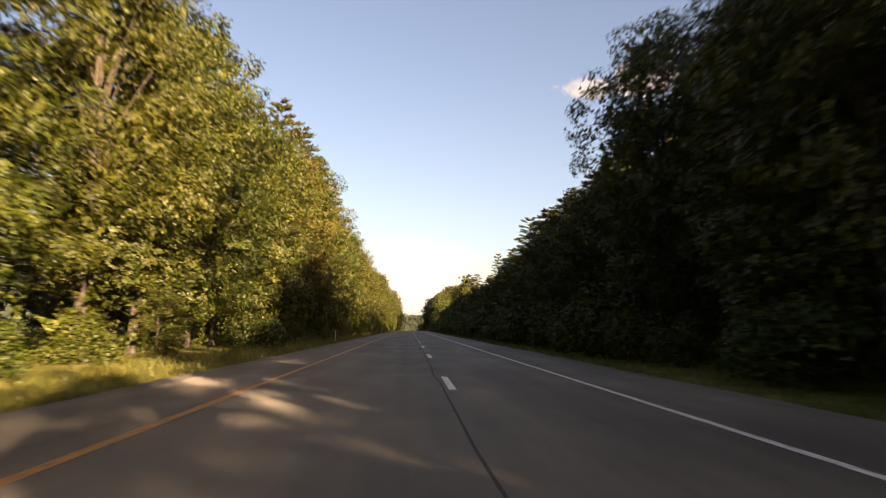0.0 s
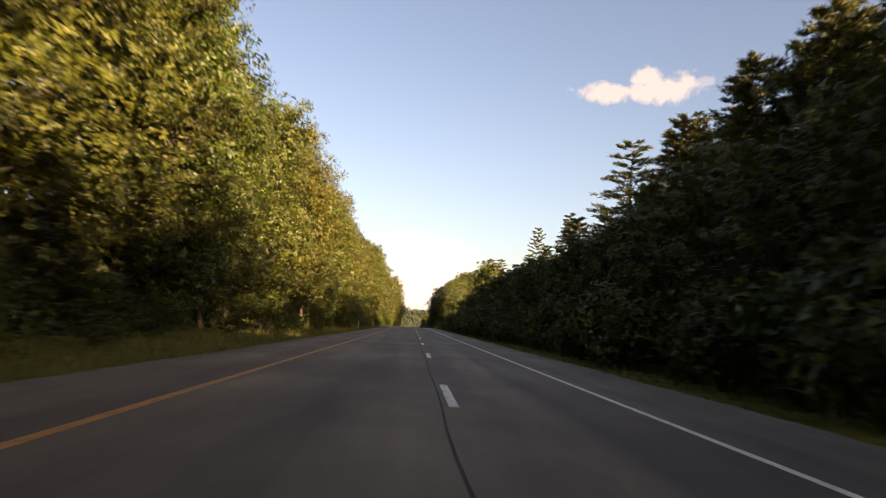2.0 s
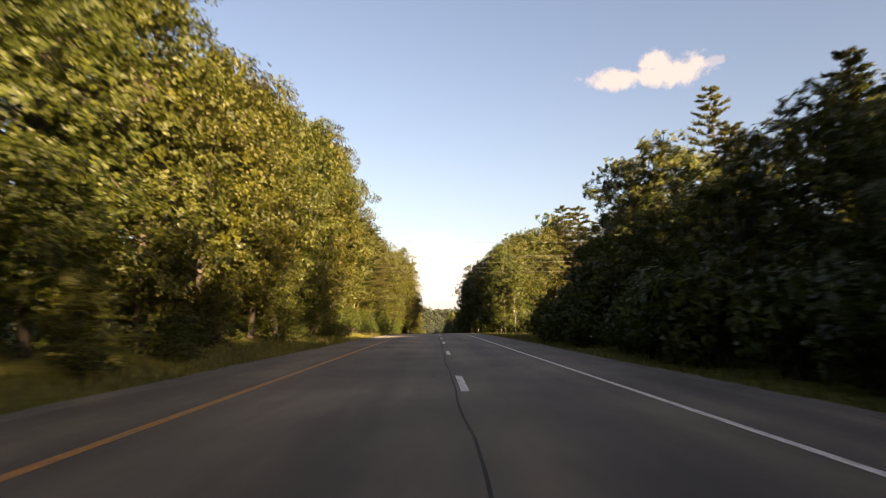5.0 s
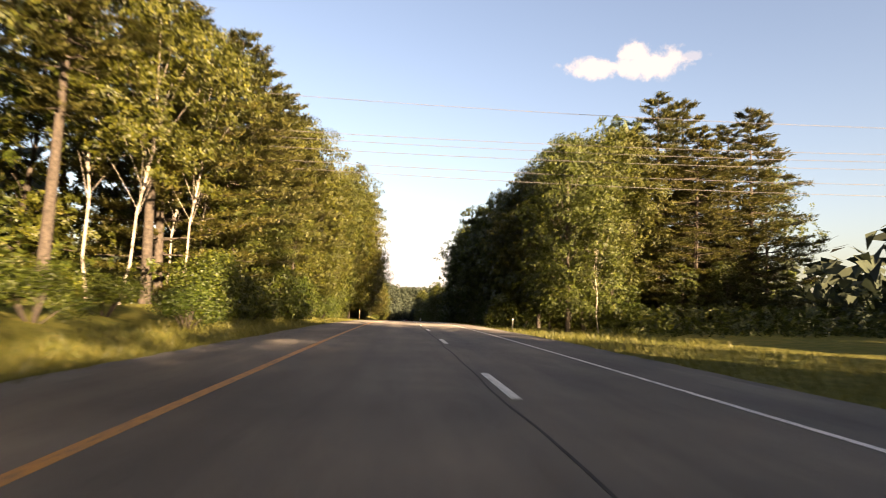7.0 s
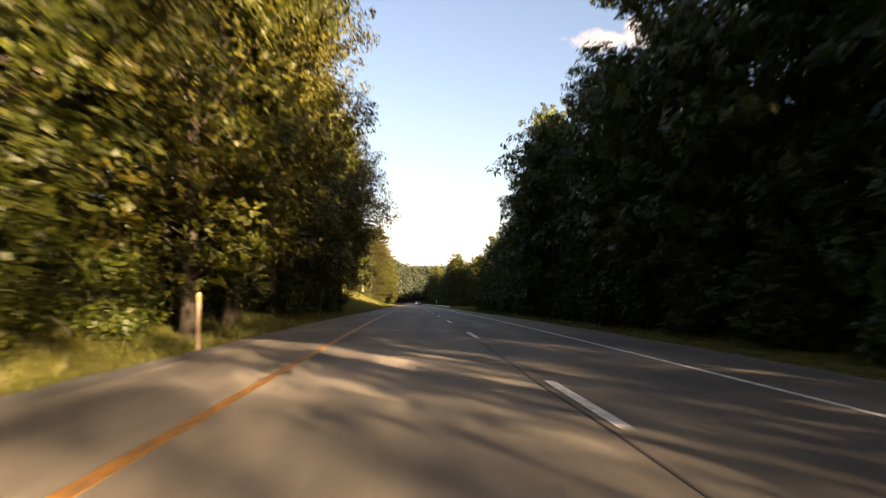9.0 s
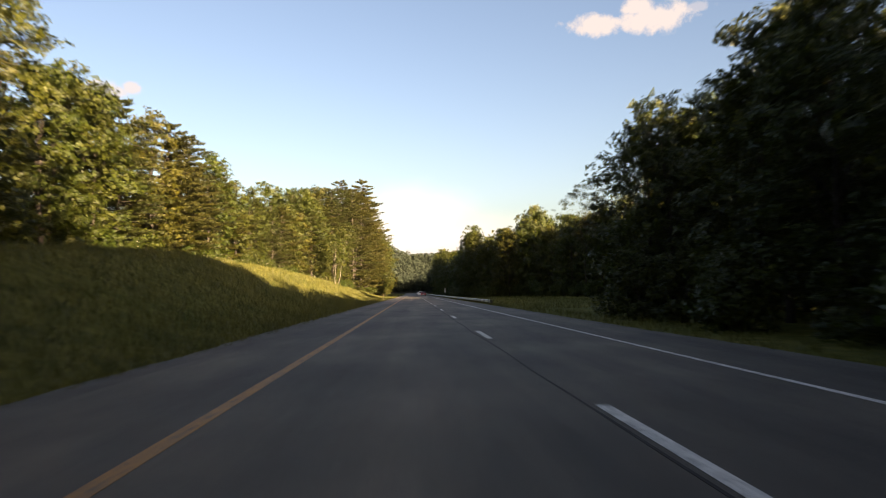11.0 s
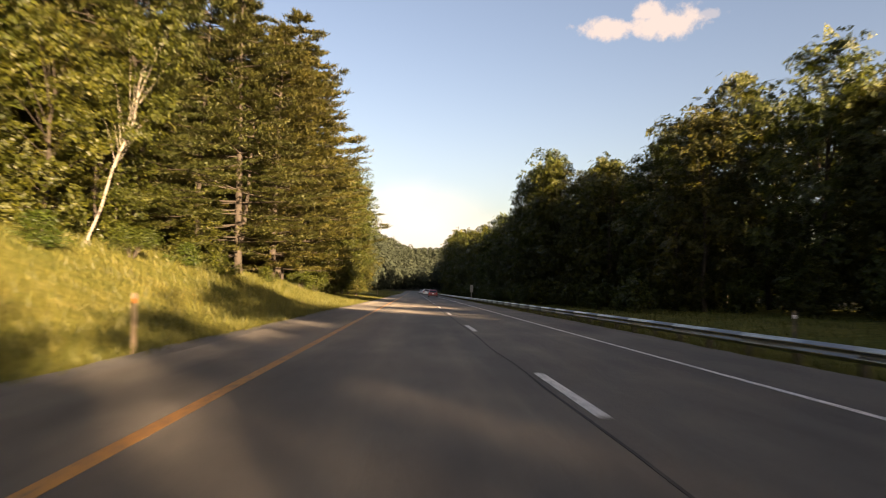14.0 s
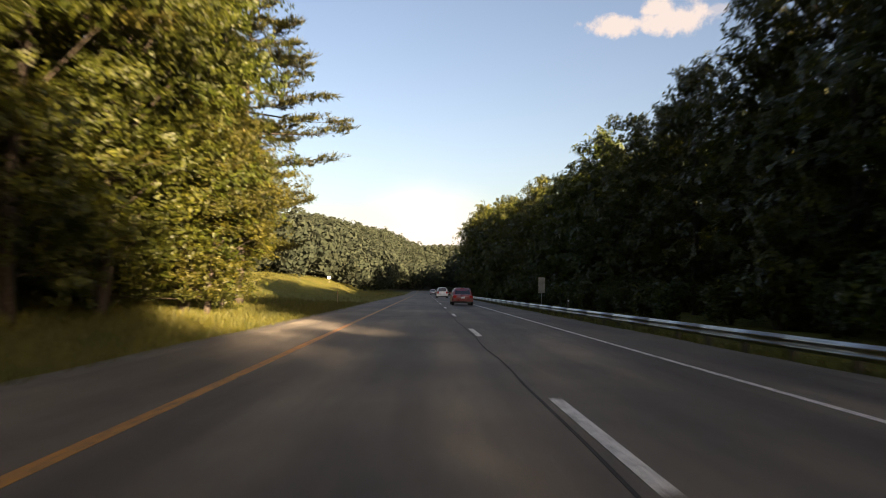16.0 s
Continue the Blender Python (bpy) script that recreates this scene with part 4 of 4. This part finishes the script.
def grass():
    """Tall dry grass on verges and banks."""
    r = np.random.default_rng(5)
    spots = []
    for n, x0, x1, y0, y1 in ((60000, -9.6, -5.7, 0, 350), (150000, -24, -5.6, 345, 560), (35000, -15, -5.6, 485, 545), (16000, -6.5, -5.75, 0, 560), (14000, -42, -5.6, 555, 690), (16000, 6.0, 9.8, 0, 400), (16000, 7.6, 24, 396, 520), (11000, 6.5, 8.2, 404, 560), (9000, 6.2, 16, 205, 268)):
        spots.append(np.stack([r.uniform(x0, x1, n), r.uniform(y0, y1, n)], 1))
    p = np.concatenate(spots)
    z = ground_z(p[:, 0], p[:, 1])
    k = len(p)
    h = r.uniform(0.2, 0.5, k) * np.where(p[:, 1] > 340, 0.95, 0.8)
    near = np.minimum(np.abs(p[:, 0] - EDGE_L), np.abs(p[:, 0] - EDGE_R))
    h *= 0.45 + 0.55 * np.clip(near / 1.6, 0, 1)
    a = r.uniform(0, math.pi, k)
    w = r.uniform(0.008, 0.026, k)
    lean = r.normal(0, 0.16, (k, 2)) + np.array([-0.06, 0.02])
    b0 = np.stack([p[:, 0] - np.cos(a) * w, p[:, 1] - np.sin(a) * w, z - 0.03], 1)
    b1 = np.stack([p[:, 0] + np.cos(a) * w, p[:, 1] + np.sin(a) * w, z - 0.03], 1)
    tip = np.stack([p[:, 0] + lean[:, 0], p[:, 1] + lean[:, 1], z + h], 1)
    ob = new("grass", tris_mesh("grass", np.stack([b0, b1, tip], 1), GRASS_BLADE))
    tagged(ob, "tall dry yellow-green roadside grass", "grass", kind="stuff")


grass()


def undergrowth():
    """Low brush and saplings that close the forest floor."""
    r = np.random.default_rng(11)
    out = []
    for n, x0, x1, y0, y1, top in ((9000, -30, -11, -20, 236, 2.4), (5000, -30, -13, 240, 352, 2.2), (5000, -44, -24, 350, 500, 2.0), (11000, 11, 46, -80, 212, 2.6), (6000, 13, 42, 270, 396, 2.6),
                                   (5000, 30, 56, 396, 490, 2.6), (7000, 16, 48, 488, 730, 2.6), (2500, 16, 60, 262, 275, 2.2), (6000, 38, 64, 192, 276, 4.5)):
        x, y = r.uniform(x0, x1, n), r.uniform(y0, y1, n)
        z = ground_z(x, y) + top * r.uniform(0.02, 1, n) ** 1.5
        p = np.stack([x, y, z], 1)
        u = unit(r.normal(0, 1, (n, 3)))
        v = unit(np.cross(u, r.normal(0, 1, (n, 3))))
        s = r.uniform(0.16, 0.42, (n, 1))
        out.append(np.stack([p - u * s - v * s * 0.7, p - u * s * 0.6 + v * s * 0.7, p + u * s * 1.2], 1))
    ob = new("undergrowth", tris_mesh("undergrowth", np.concatenate(out), BUSH))
    tagged(ob, "dark leafy brush covering the forest floor", "undergrowth", kind="stuff")


undergrowth()


def wildflowers():
    r = np.random.default_rng(13)
    n = 150
    y = r.uniform(385, 478, n)
    x = np.interp(y, [385, 470, 520], [-20, -18.5, -9]) + r.normal(0, 1.2, n)
    p = np.stack([x, y, ground_z(x, y) + r.uniform(0.5, 0.95, n)], 1)
    u = unit(r.normal(0, 1, (n, 3)))
    v = unit(np.cross(u, r.normal(0, 1, (n, 3))))
    s = r.uniform(0.02, 0.045, (n, 1))
    ob = new("wildflowers", quads_mesh("wildflowers", np.stack([p - u * s, p + v * s, p + u * s, p - v * s], 1), PETAL))
    tagged(ob, "small pale wildflowers along the top of the bank", "flowers", kind="stuff")


PETAL = surface("pale_petals", [(0.3, (0.40, 0.38, 0.27)), (0.7, (0.58, 0.55, 0.43))], 6.0, 0.8, 0.1, 30.0)
wildflowers()


def dead_tree(x, y, height):
    t = holder("dead_tree", "bare dead tree with thin grey leafless branches", "tree")
    verts, faces = [], []
    tube(verts, faces, [(0, 0, -0.3), (0.1, 0, height * 0.4), (0.0, 0.1, height * 0.75), (0.15, 0, height)], [0.11, 0.08, 0.04, 0.012], 7)
    part("trunk", mesh_from("trunk", verts, faces, [POST_WOOD], True), t)
    for i in range(26):
        verts, faces = [], []
        h = height * (0.45 + 0.5 * i / 26)
        a = i * 2.4
        ln = (height - h) * 0.55 + 0.7
        d = Vector((math.cos(a), math.sin(a), 0.9)).normalized()
        p0 = Vector((0.08, 0.03, h))
        p1 = p0 + d * ln
        tube(verts, faces, [p0, p0 + d * ln * 0.5 + Vector((0, 0, -0.1)), p1], [0.035, 0.02, 0.006], 4)
        for f in (0.45, 0.65, 0.85):
            q = p0 + d * ln * f
            e = Vector((math.cos(a + rng.normal(0, 1)), math.sin(a + rng.normal(0, 1)), 0.8)).normalized() * ln * 0.4
            tube(verts, faces, [q, q + e], [0.012, 0.004], 3)
        part("branch", mesh_from("branch", verts, faces, [POST_WOOD], True), t)
    t.matrix_basis = pose(x, y, gz(x, y))


dead_tree(39.5, 452.0, 22.5)

# ---- roadside things ----


def box_mesh(name, sx, sy, sz, mat, bevel=0.01, z0=0.0):
    bm = bmesh.new()
    bmesh.ops.create_cube(bm, size=1.0, matrix=Matrix.Translation((0, 0, z0 + sz / 2)) @ Matrix.Diagonal((sx, sy, sz, 1)))
    if bevel:
        bmesh.ops.bevel(bm, geom=bm.edges[:], offset=bevel, segments=2, affect="EDGES", clamp_overlap=True)
    me = bpy.data.meshes.new(name)
    bm.to_mesh(me)
    bm.free()
    me.materials.append(mat)
    return me


def beam_mesh(length, mat):
    """A two-wave steel rail with turned edges, along y."""
    prof = [(0.02, 0.155), (0.004, 0.154), (-0.010, 0.148), (-0.020, 0.134), (-0.032, 0.116), (-0.055, 0.103), (-0.071, 0.092), (-0.079, 0.073), (-0.071, 0.054), (-0.048, 0.040), (-0.026, 0.022), (-0.020, 0.0)]
    prof += [(x, -z) for x, z in prof[-2::-1]]
    verts, faces = [], []
    k = len(prof)
    for y in (0.0, length):
        for off in (0.0, 0.006):
            verts += [(x + off, y, z) for x, z in prof]
    for i in range(k - 1):
        faces += [(i, i + 1, 2 * k + i + 1, 2 * k + i), (k + i + 1, k + i, 3 * k + i, 3 * k + i + 1), (i + 1, i, k + i, k + i + 1), (2 * k + i, 2 * k + i + 1, 3 * k + i + 1, 3 * k + i)]
    for e in (0, k - 1):
        faces.append((e, 2 * k + e, 3 * k + e, k + e))
    return mesh_from("rail_beam", verts, faces, [mat], True)


def guardrail(x, y0, y1):
    rail = holder("guardrail", "galvanised steel guardrail on posts beside the shoulder", "guardrail")
    rail.matrix_basis = pose(x, y0, float(road_z(y0)))
    beam = beam_mesh(3.83, GALVANISED)
    post = box_mesh("post", 0.15, 0.11, 0.84, POST_WOOD, 0.008)
    block = box_mesh("spacer", 0.12, 0.11, 0.30, POST_WOOD, 0.006)
    y = y0
    i = 0
    while y < y1:
        za, zb = float(road_z(y)), float(road_z(y + 3.81))
        b = part("rail_beam", beam, rail)
        b.matrix_basis = Matrix.Translation((-0.12, y - y0, za - float(road_z(y0)) + 0.20)) @ Matrix.Rotation(math.atan2(zb - za, 3.81), 4, "X")
        for yy in (y, y + 1.905):
            z = float(road_z(yy)) - float(road_z(y0))
            p = part("post", post, rail)
            p.matrix_basis = pose(0.13, yy - y0 + 0.2, z - 0.52, rng.normal(0, 0.8), rng.normal(0, 0.8), rng.normal(0, 2))
            s = part("spacer", block, p)
            s.matrix_basis = Matrix.Translation((-0.16, 0, 0.56))
        y += 3.81
    end = part("end_terminal", box_mesh("end_terminal", 0.10, 0.40, 0.36, GALVANISED, 0.03), rail, "rounded steel end of the guardrail")
    end.matrix_basis = Matrix.Translation((-0.12, -0.15, 0.0))
    return rail


guardrail(7.2, 411.0, 706.0)


def marker_post(x, y, h, mat, label, group):
    """A thin flexible delineator, slightly curved in section, with a reflector at its top."""
    m = holder("marker_post", label, "marker post", group)
    verts, faces = [], []
    prof = [(-0.05, 0.0), (-0.025, 0.012), (0.0, 0.016), (0.025, 0.012), (0.05, 0.0), (0.025, 0.004), (0.0, 0.008), (-0.025, 0.004)]
    for z in (-0.2, h * 0.5, h - 0.05, h):
        k = 0.6 if z == h else 1.0
        verts += [(a * k, b, z) for a, b in prof]
    for i in range(3):
        for j in range(8):
            faces.append((i * 8 + j, i * 8 + (j + 1) % 8, i * 8 + 8 + (j + 1) % 8, i * 8 + 8 + j))
    faces.append(tuple(24 + j for j in range(8)))
    part("stake", mesh_from("stake", verts, faces, [MARKER if mat == AMBER else MARKER_DARK]), m)
    r = part("reflector", box_mesh("reflector", 0.07, 0.008, 0.09, mat, 0.003), m, "amber reflector" if mat == AMBER else "silver reflector")
    r.matrix_basis = Matrix.Translation((0, -0.007, h - 0.20))
    m.matrix_basis = pose(x, y, gz(x, y), rng.normal(0, 1.5), rng.normal(0, 1.5), rng.normal(0, 8))


for x, y, h in ((-6.9, 56, 1.2), (-6.4, 137, 1.2), (-6.0, 299, 1.4), (-6.3, 454, 1.2), (-8.0, 556, 1.2)):
    marker_post(x, y, h, AMBER, "thin tan delineator post with an amber reflector in the grass", "delineator posts")
for x, y, h in ((8.4, 49, 1.15), (8.2, 138, 1.1), (7.4, 287, 1.1), (8.6, 271, 1.1), (8.6, 457, 1.2), (8.6, 543, 1.1)):
    marker_post(x, y, h, SILVER, "thin dark delineator post with a silver reflector in the grass", "delineator posts")


def wires():
    """Power lines across the road on poles hidden among the trees."""
    pole_l, pole_r = (-62.0, 270.0), (66.0, 261.0)
    for px, py in (pole_l, pole_r):
        p = holder("utility_pole", "weathered wooden utility pole with crossarms among the trees", "utility pole", "utility poles")
        p.matrix_basis = pose(px, py, gz(px, py))
        v, f = [], []
        tube(v, f, [(0, 0, -1), (0, 0, 9), (0, 0, 18.5)], [0.19, 0.16, 0.12], 10)
        part("pole", mesh_from("pole", v, f, [POST_WOOD], True), p)
        for z in (17.6, 14.2):
            a = part("crossarm", box_mesh("crossarm", 0.11, 2.6, 0.13, POST_WOOD), p)
            a.matrix_basis = Matrix.Translation((0.1, 0, z))
    for dy, zl, zr_ in ((0.0, 17.6, 15.9), (-0.9, 14.4, 13.5), (0.9, 14.4, 13.4), (-0.6, 13.2, 12.4), (0.4, 12.5, 11.5), (0.0, 11.9, 10.6)):
        c = bpy.data.curves.new("power_line", "CURVE")
        c.dimensions, c.bevel_depth, c.bevel_resolution = "3D", 0.019, 1
        sp = c.splines.new("POLY")
        sp.points.add(24)
        for i in range(25):
            t = i / 24
            x = pole_l[0] + (pole_r[0] - pole_l[0]) * t
            y = pole_l[1] + (pole_r[1] - pole_l[1]) * t + dy
            z = float(road_z(265)) + zl + (zr_ - zl) * (x + 20) / 48.0 + 5.0e-4 * (x * x - 400)
            sp.points[i].co = (x, y, z, 1)
        c.materials.append(WIRE)
        tmp = bpy.data.objects.new("power_line", c)
        me = bpy.data.meshes.new_from_object(tmp)
        bpy.data.objects.remove(tmp)
        ob = new("power_line", me)
        tagged(ob, "thin dark power line spanning the highway", "power line", "power lines over the road")


wires()


def road_sign(x, y, w, h, bottom, face, label):
    s = holder("road_sign", label, "road sign")
    s.matrix_basis = pose(x, y, gz(x, y))
    part("post", box_mesh("post", 0.07, 0.05, bottom + h + 0.3, GALVANISED, 0.005, -0.3), s)
    p = part("panel", box_mesh("panel", w, 0.012, h, face, 0.004), s)
    p.matrix_basis = Matrix.Translation((0, -0.035, bottom))


road_sign(10.6, 561.5, 0.62, 1.5, 1.35, GALVANISED, "grey metal road sign standing behind the guardrail")
road_sign(-22.3, 640.0, 0.7, 0.6, 0.9, SILVER, "small white sign on the grassy hillside")


# ---- the cars ahead ----


def gloss_paint(name, colour, metal=0.0):
    m, n, l, b = material(name)
    dirt = noise_tex(n, l, 1.7, 6, 0.65)
    r = ramp(n, [(0.35, colour), (0.8, tuple(v * 0.8 + 0.02 for v in colour))])
    l.new(dirt.outputs[0], r.inputs[0])
    l.new(r.outputs[0], b.inputs["Base Color"])
    rr = ramp(n, [(0.3, (0.22, 0.22, 0.22)), (0.8, (0.45, 0.45, 0.45))])
    l.new(dirt.outputs[0], rr.inputs[0])
    l.new(rr.outputs[0], b.inputs["Roughness"])
    b.inputs["Metallic"].default_value = metal
    b.inputs["Coat Weight"].default_value = 0.6
    return m


RED = gloss_paint("red_car_paint", (0.20, 0.012, 0.012))
WHITE = gloss_paint("white_car_paint", (0.72, 0.71, 0.68))
SILVER_PAINT = gloss_paint("silver_car_paint", (0.42, 0.43, 0.44), 0.5)
GLASS = surface("dark_car_glass", [(0.3, (0.012, 0.013, 0.014)), (0.7, (0.02, 0.021, 0.022))], 1.0, 0.06, 0.02, 20.0, spec=0.8)
RUBBER = surface("tyre_rubber", [(0.3, (0.012, 0.012, 0.012)), (0.7, (0.03, 0.029, 0.028))], 6.0, 0.85, 0.4, 60.0)
TRIM = surface("black_plastic", [(0.3, (0.015, 0.015, 0.015)), (0.7, (0.03, 0.03, 0.03))], 5.0, 0.6, 0.2, 50.0)
LENS = surface("red_lamp_lens", [(0.3, (0.35, 0.008, 0.008)), (0.7, (0.5, 0.015, 0.012))], 8.0, 0.15, 0.05, 40.0)
ALLOY = surface("alloy_rim", [(0.3, (0.45, 0.45, 0.46)), (0.7, (0.6, 0.6, 0.61))], 5.0, 0.35, 0.1, 40.0, 0.8)


def lofted(name, sections, mat, bevel=0.0):
    """A closed body through cross sections (y, half width at the bottom, half width at the top, z low, z high), rounded at the shoulders."""
    verts, faces = [], []
    k = 12
    for y, wb, wt, z0, z1 in sections:
        h = z1 - z0
        ring = [(-wb, z0 + h * 0.12), (-wb * 1.015, z0 + h * 0.45), (-wt * 0.5 - wb * 0.5, z0 + h * 0.78), (-wt * 0.96, z1 - h * 0.07), (-wt * 0.82, z1), (-wt * 0.3, z1 + h * 0.012)]
        ring = ring + [(-x, z) for x, z in reversed(ring)]
        verts += [(x, y, z) for x, z in ring]
    for i in range(len(sections) - 1):
        for j in range(k):
            a, b = i * k + j, i * k + (j + 1) % k
            faces.append((a, b, b + k, a + k))
    faces += [tuple(range(k - 1, -1, -1)), tuple((len(sections) - 1) * k + j for j in range(k))]
    return mesh_from(name, verts, faces, [mat], True)


def wheel_mesh(r, w):
    verts, faces = [], []
    n = 20
    prof = [(-w / 2, r * 0.66), (-w / 2, r * 0.93), (-w * 0.32, r), (w * 0.32, r), (w / 2, r * 0.93), (w / 2, r * 0.66)]
    for x, rad in prof:
        verts += [(x, rad * math.cos(2 * math.pi * i / n), rad * math.sin(2 * math.pi * i / n)) for i in range(n)]
    for a in range(len(prof) - 1):
        for i in range(n):
            faces.append((a * n + i, a * n + (i + 1) % n, (a + 1) * n + (i + 1) % n, (a + 1) * n + i))
    tyre = mesh_from("tyre", verts, faces, [RUBBER], True)
    verts, faces = [], []
    for x, rad in ((-w * 0.42, r * 0.67), (w * 0.3, r * 0.67), (w * 0.42, r * 0.6), (w * 0.34, r * 0.18), (w * 0.4, 0.02)):
        verts += [(x, rad * math.cos(2 * math.pi * i / n), rad * math.sin(2 * math.pi * i / n)) for i in range(n)]
    for a in range(4):
        for i in range(n):
            faces.append((a * n + i, a * n + (i + 1) % n, (a + 1) * n + (i + 1) % n, (a + 1) * n + i))
    return tyre, mesh_from("rim", verts, faces, [ALLOY], True)


def pane(name, corners, mat=GLASS, thick=0.015):
    """A slightly thick four-cornered panel."""
    c = [Vector(v) for v in corners]
    n = (c[1] - c[0]).cross(c[3] - c[0]).normalized() * thick
    v = [*c, *[q - n for q in c]]
    return mesh_from(name, v, [(0, 1, 2, 3), (7, 6, 5, 4), (0, 4, 5, 1), (1, 5, 6, 2), (2, 6, 7, 3), (3, 7, 4, 0)], [mat])


def car(name, label, x, y, paint, length, width, height, suv):
    """Seen from behind: body, cabin, glass, lamps, bumper, wheels. Its tail is at y."""
    c = holder(name, label, "car", "cars ahead on the road")
    slope = math.degrees(math.atan2(float(road_z(y + 4)) - float(road_z(y)), 4))
    c.matrix_basis = pose(x, y, float(road_z(y)), slope)
    w, L, H = width / 2, length, height
    belt = H * (0.60 if suv else 0.62)
    part("body", lofted("body", [(0.0, w * 0.86, w * 0.80, 0.30, belt * 0.92), (0.10, w * 0.95, w * 0.90, 0.22, belt), (0.5, w, w * 0.93, 0.18, belt * 1.01), (L * 0.5, w, w * 0.93, 0.17, belt), (L * 0.72, w, w * 0.92, 0.18, belt * 0.97),
                                 (L * 0.93, w * 0.96, w * 0.86, 0.2, belt * 0.82), (L, w * 0.80, w * 0.7, 0.28, belt * 0.66)], paint), c)
    back = 0.12 if suv else 0.42
    part("cabin", lofted("cabin", [(back, w * 0.90, w * 0.72, belt - 0.12, belt + 0.02), (back + (0.22 if suv else 0.55), w * 0.91, w * 0.70, belt - 0.12, H * 0.985), (L * 0.42, w * 0.91, w * 0.72, belt - 0.12, H), (L * 0.55, w * 0.91, w * 0.70, belt - 0.12, H * 0.97),
                                   (L * 0.73, w * 0.9, w * 0.74, belt - 0.12, belt)], paint), c)
    b1 = back + (0.22 if suv else 0.55)
    part("rear_window", pane("rear_window", [(-w * 0.72, back - 0.012, belt + 0.05), (w * 0.72, back - 0.012, belt + 0.05), (w * 0.60, b1 - 0.05, H * 0.94), (-w * 0.60, b1 - 0.05, H * 0.94)]), c, "dark rear window")
    for s in (-1, 1):
        pts = [(s * w * 0.925, b1 - 0.1, belt + 0.04), (s * w * 0.925, L * 0.66, belt + 0.04), (s * w * 0.80, L * 0.52, H * 0.93), (s * w * 0.79, b1 + 0.1, H * 0.93)]
        part("side_window", pane("side_window", pts if s > 0 else pts[::-1]), c, "dark side windows")
        lamp = part("tail_light", box_mesh("tail_light", w * 0.30, 0.10, 0.20 if not suv else 0.34, LENS, 0.03), c, "red tail light")
        lamp.matrix_basis = Matrix.Translation((s * w * 0.74, 0.02, belt * 0.70))
        m = part("mirror", box_mesh("mirror", 0.20, 0.10, 0.14, paint, 0.04), c)
        m.matrix_basis = Matrix.Translation((s * (w + 0.06), L * 0.66, belt + 0.02))
        for yy in (L * 0.19, L * 0.80):
            tyre, rim = WHEELS
            t = part("wheel", tyre, c)
            t.matrix_basis = Matrix.Translation((s * (w - 0.12), yy, 0.33)) @ Matrix.Rotation(0 if s > 0 else math.pi, 4, "Z")
            part("rim", rim, t, "silver alloy rim")
    bump_ = part("bumper", box_mesh("bumper", width * 0.93, 0.22, 0.24, paint, 0.06), c)
    bump_.matrix_basis = Matrix.Translation((0, -0.02, 0.34))
    low = part("lower_trim", box_mesh("lower_trim", width * 0.80, 0.12, 0.12, TRIM, 0.03), c, "black plastic lower trim")
    low.matrix_basis = Matrix.Translation((0, 0.0, 0.22))
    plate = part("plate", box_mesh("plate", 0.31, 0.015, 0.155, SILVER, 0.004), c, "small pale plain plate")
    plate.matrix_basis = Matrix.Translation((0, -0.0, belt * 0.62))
    hi = part("brake_light", box_mesh("brake_light", 0.30, 0.03, 0.03, LENS, 0.008), c, "high red brake light")
    hi.matrix_basis = Matrix.Translation((0, b1 - 0.08, H * 0.955))


WHEELS = wheel_mesh(0.33, 0.21)
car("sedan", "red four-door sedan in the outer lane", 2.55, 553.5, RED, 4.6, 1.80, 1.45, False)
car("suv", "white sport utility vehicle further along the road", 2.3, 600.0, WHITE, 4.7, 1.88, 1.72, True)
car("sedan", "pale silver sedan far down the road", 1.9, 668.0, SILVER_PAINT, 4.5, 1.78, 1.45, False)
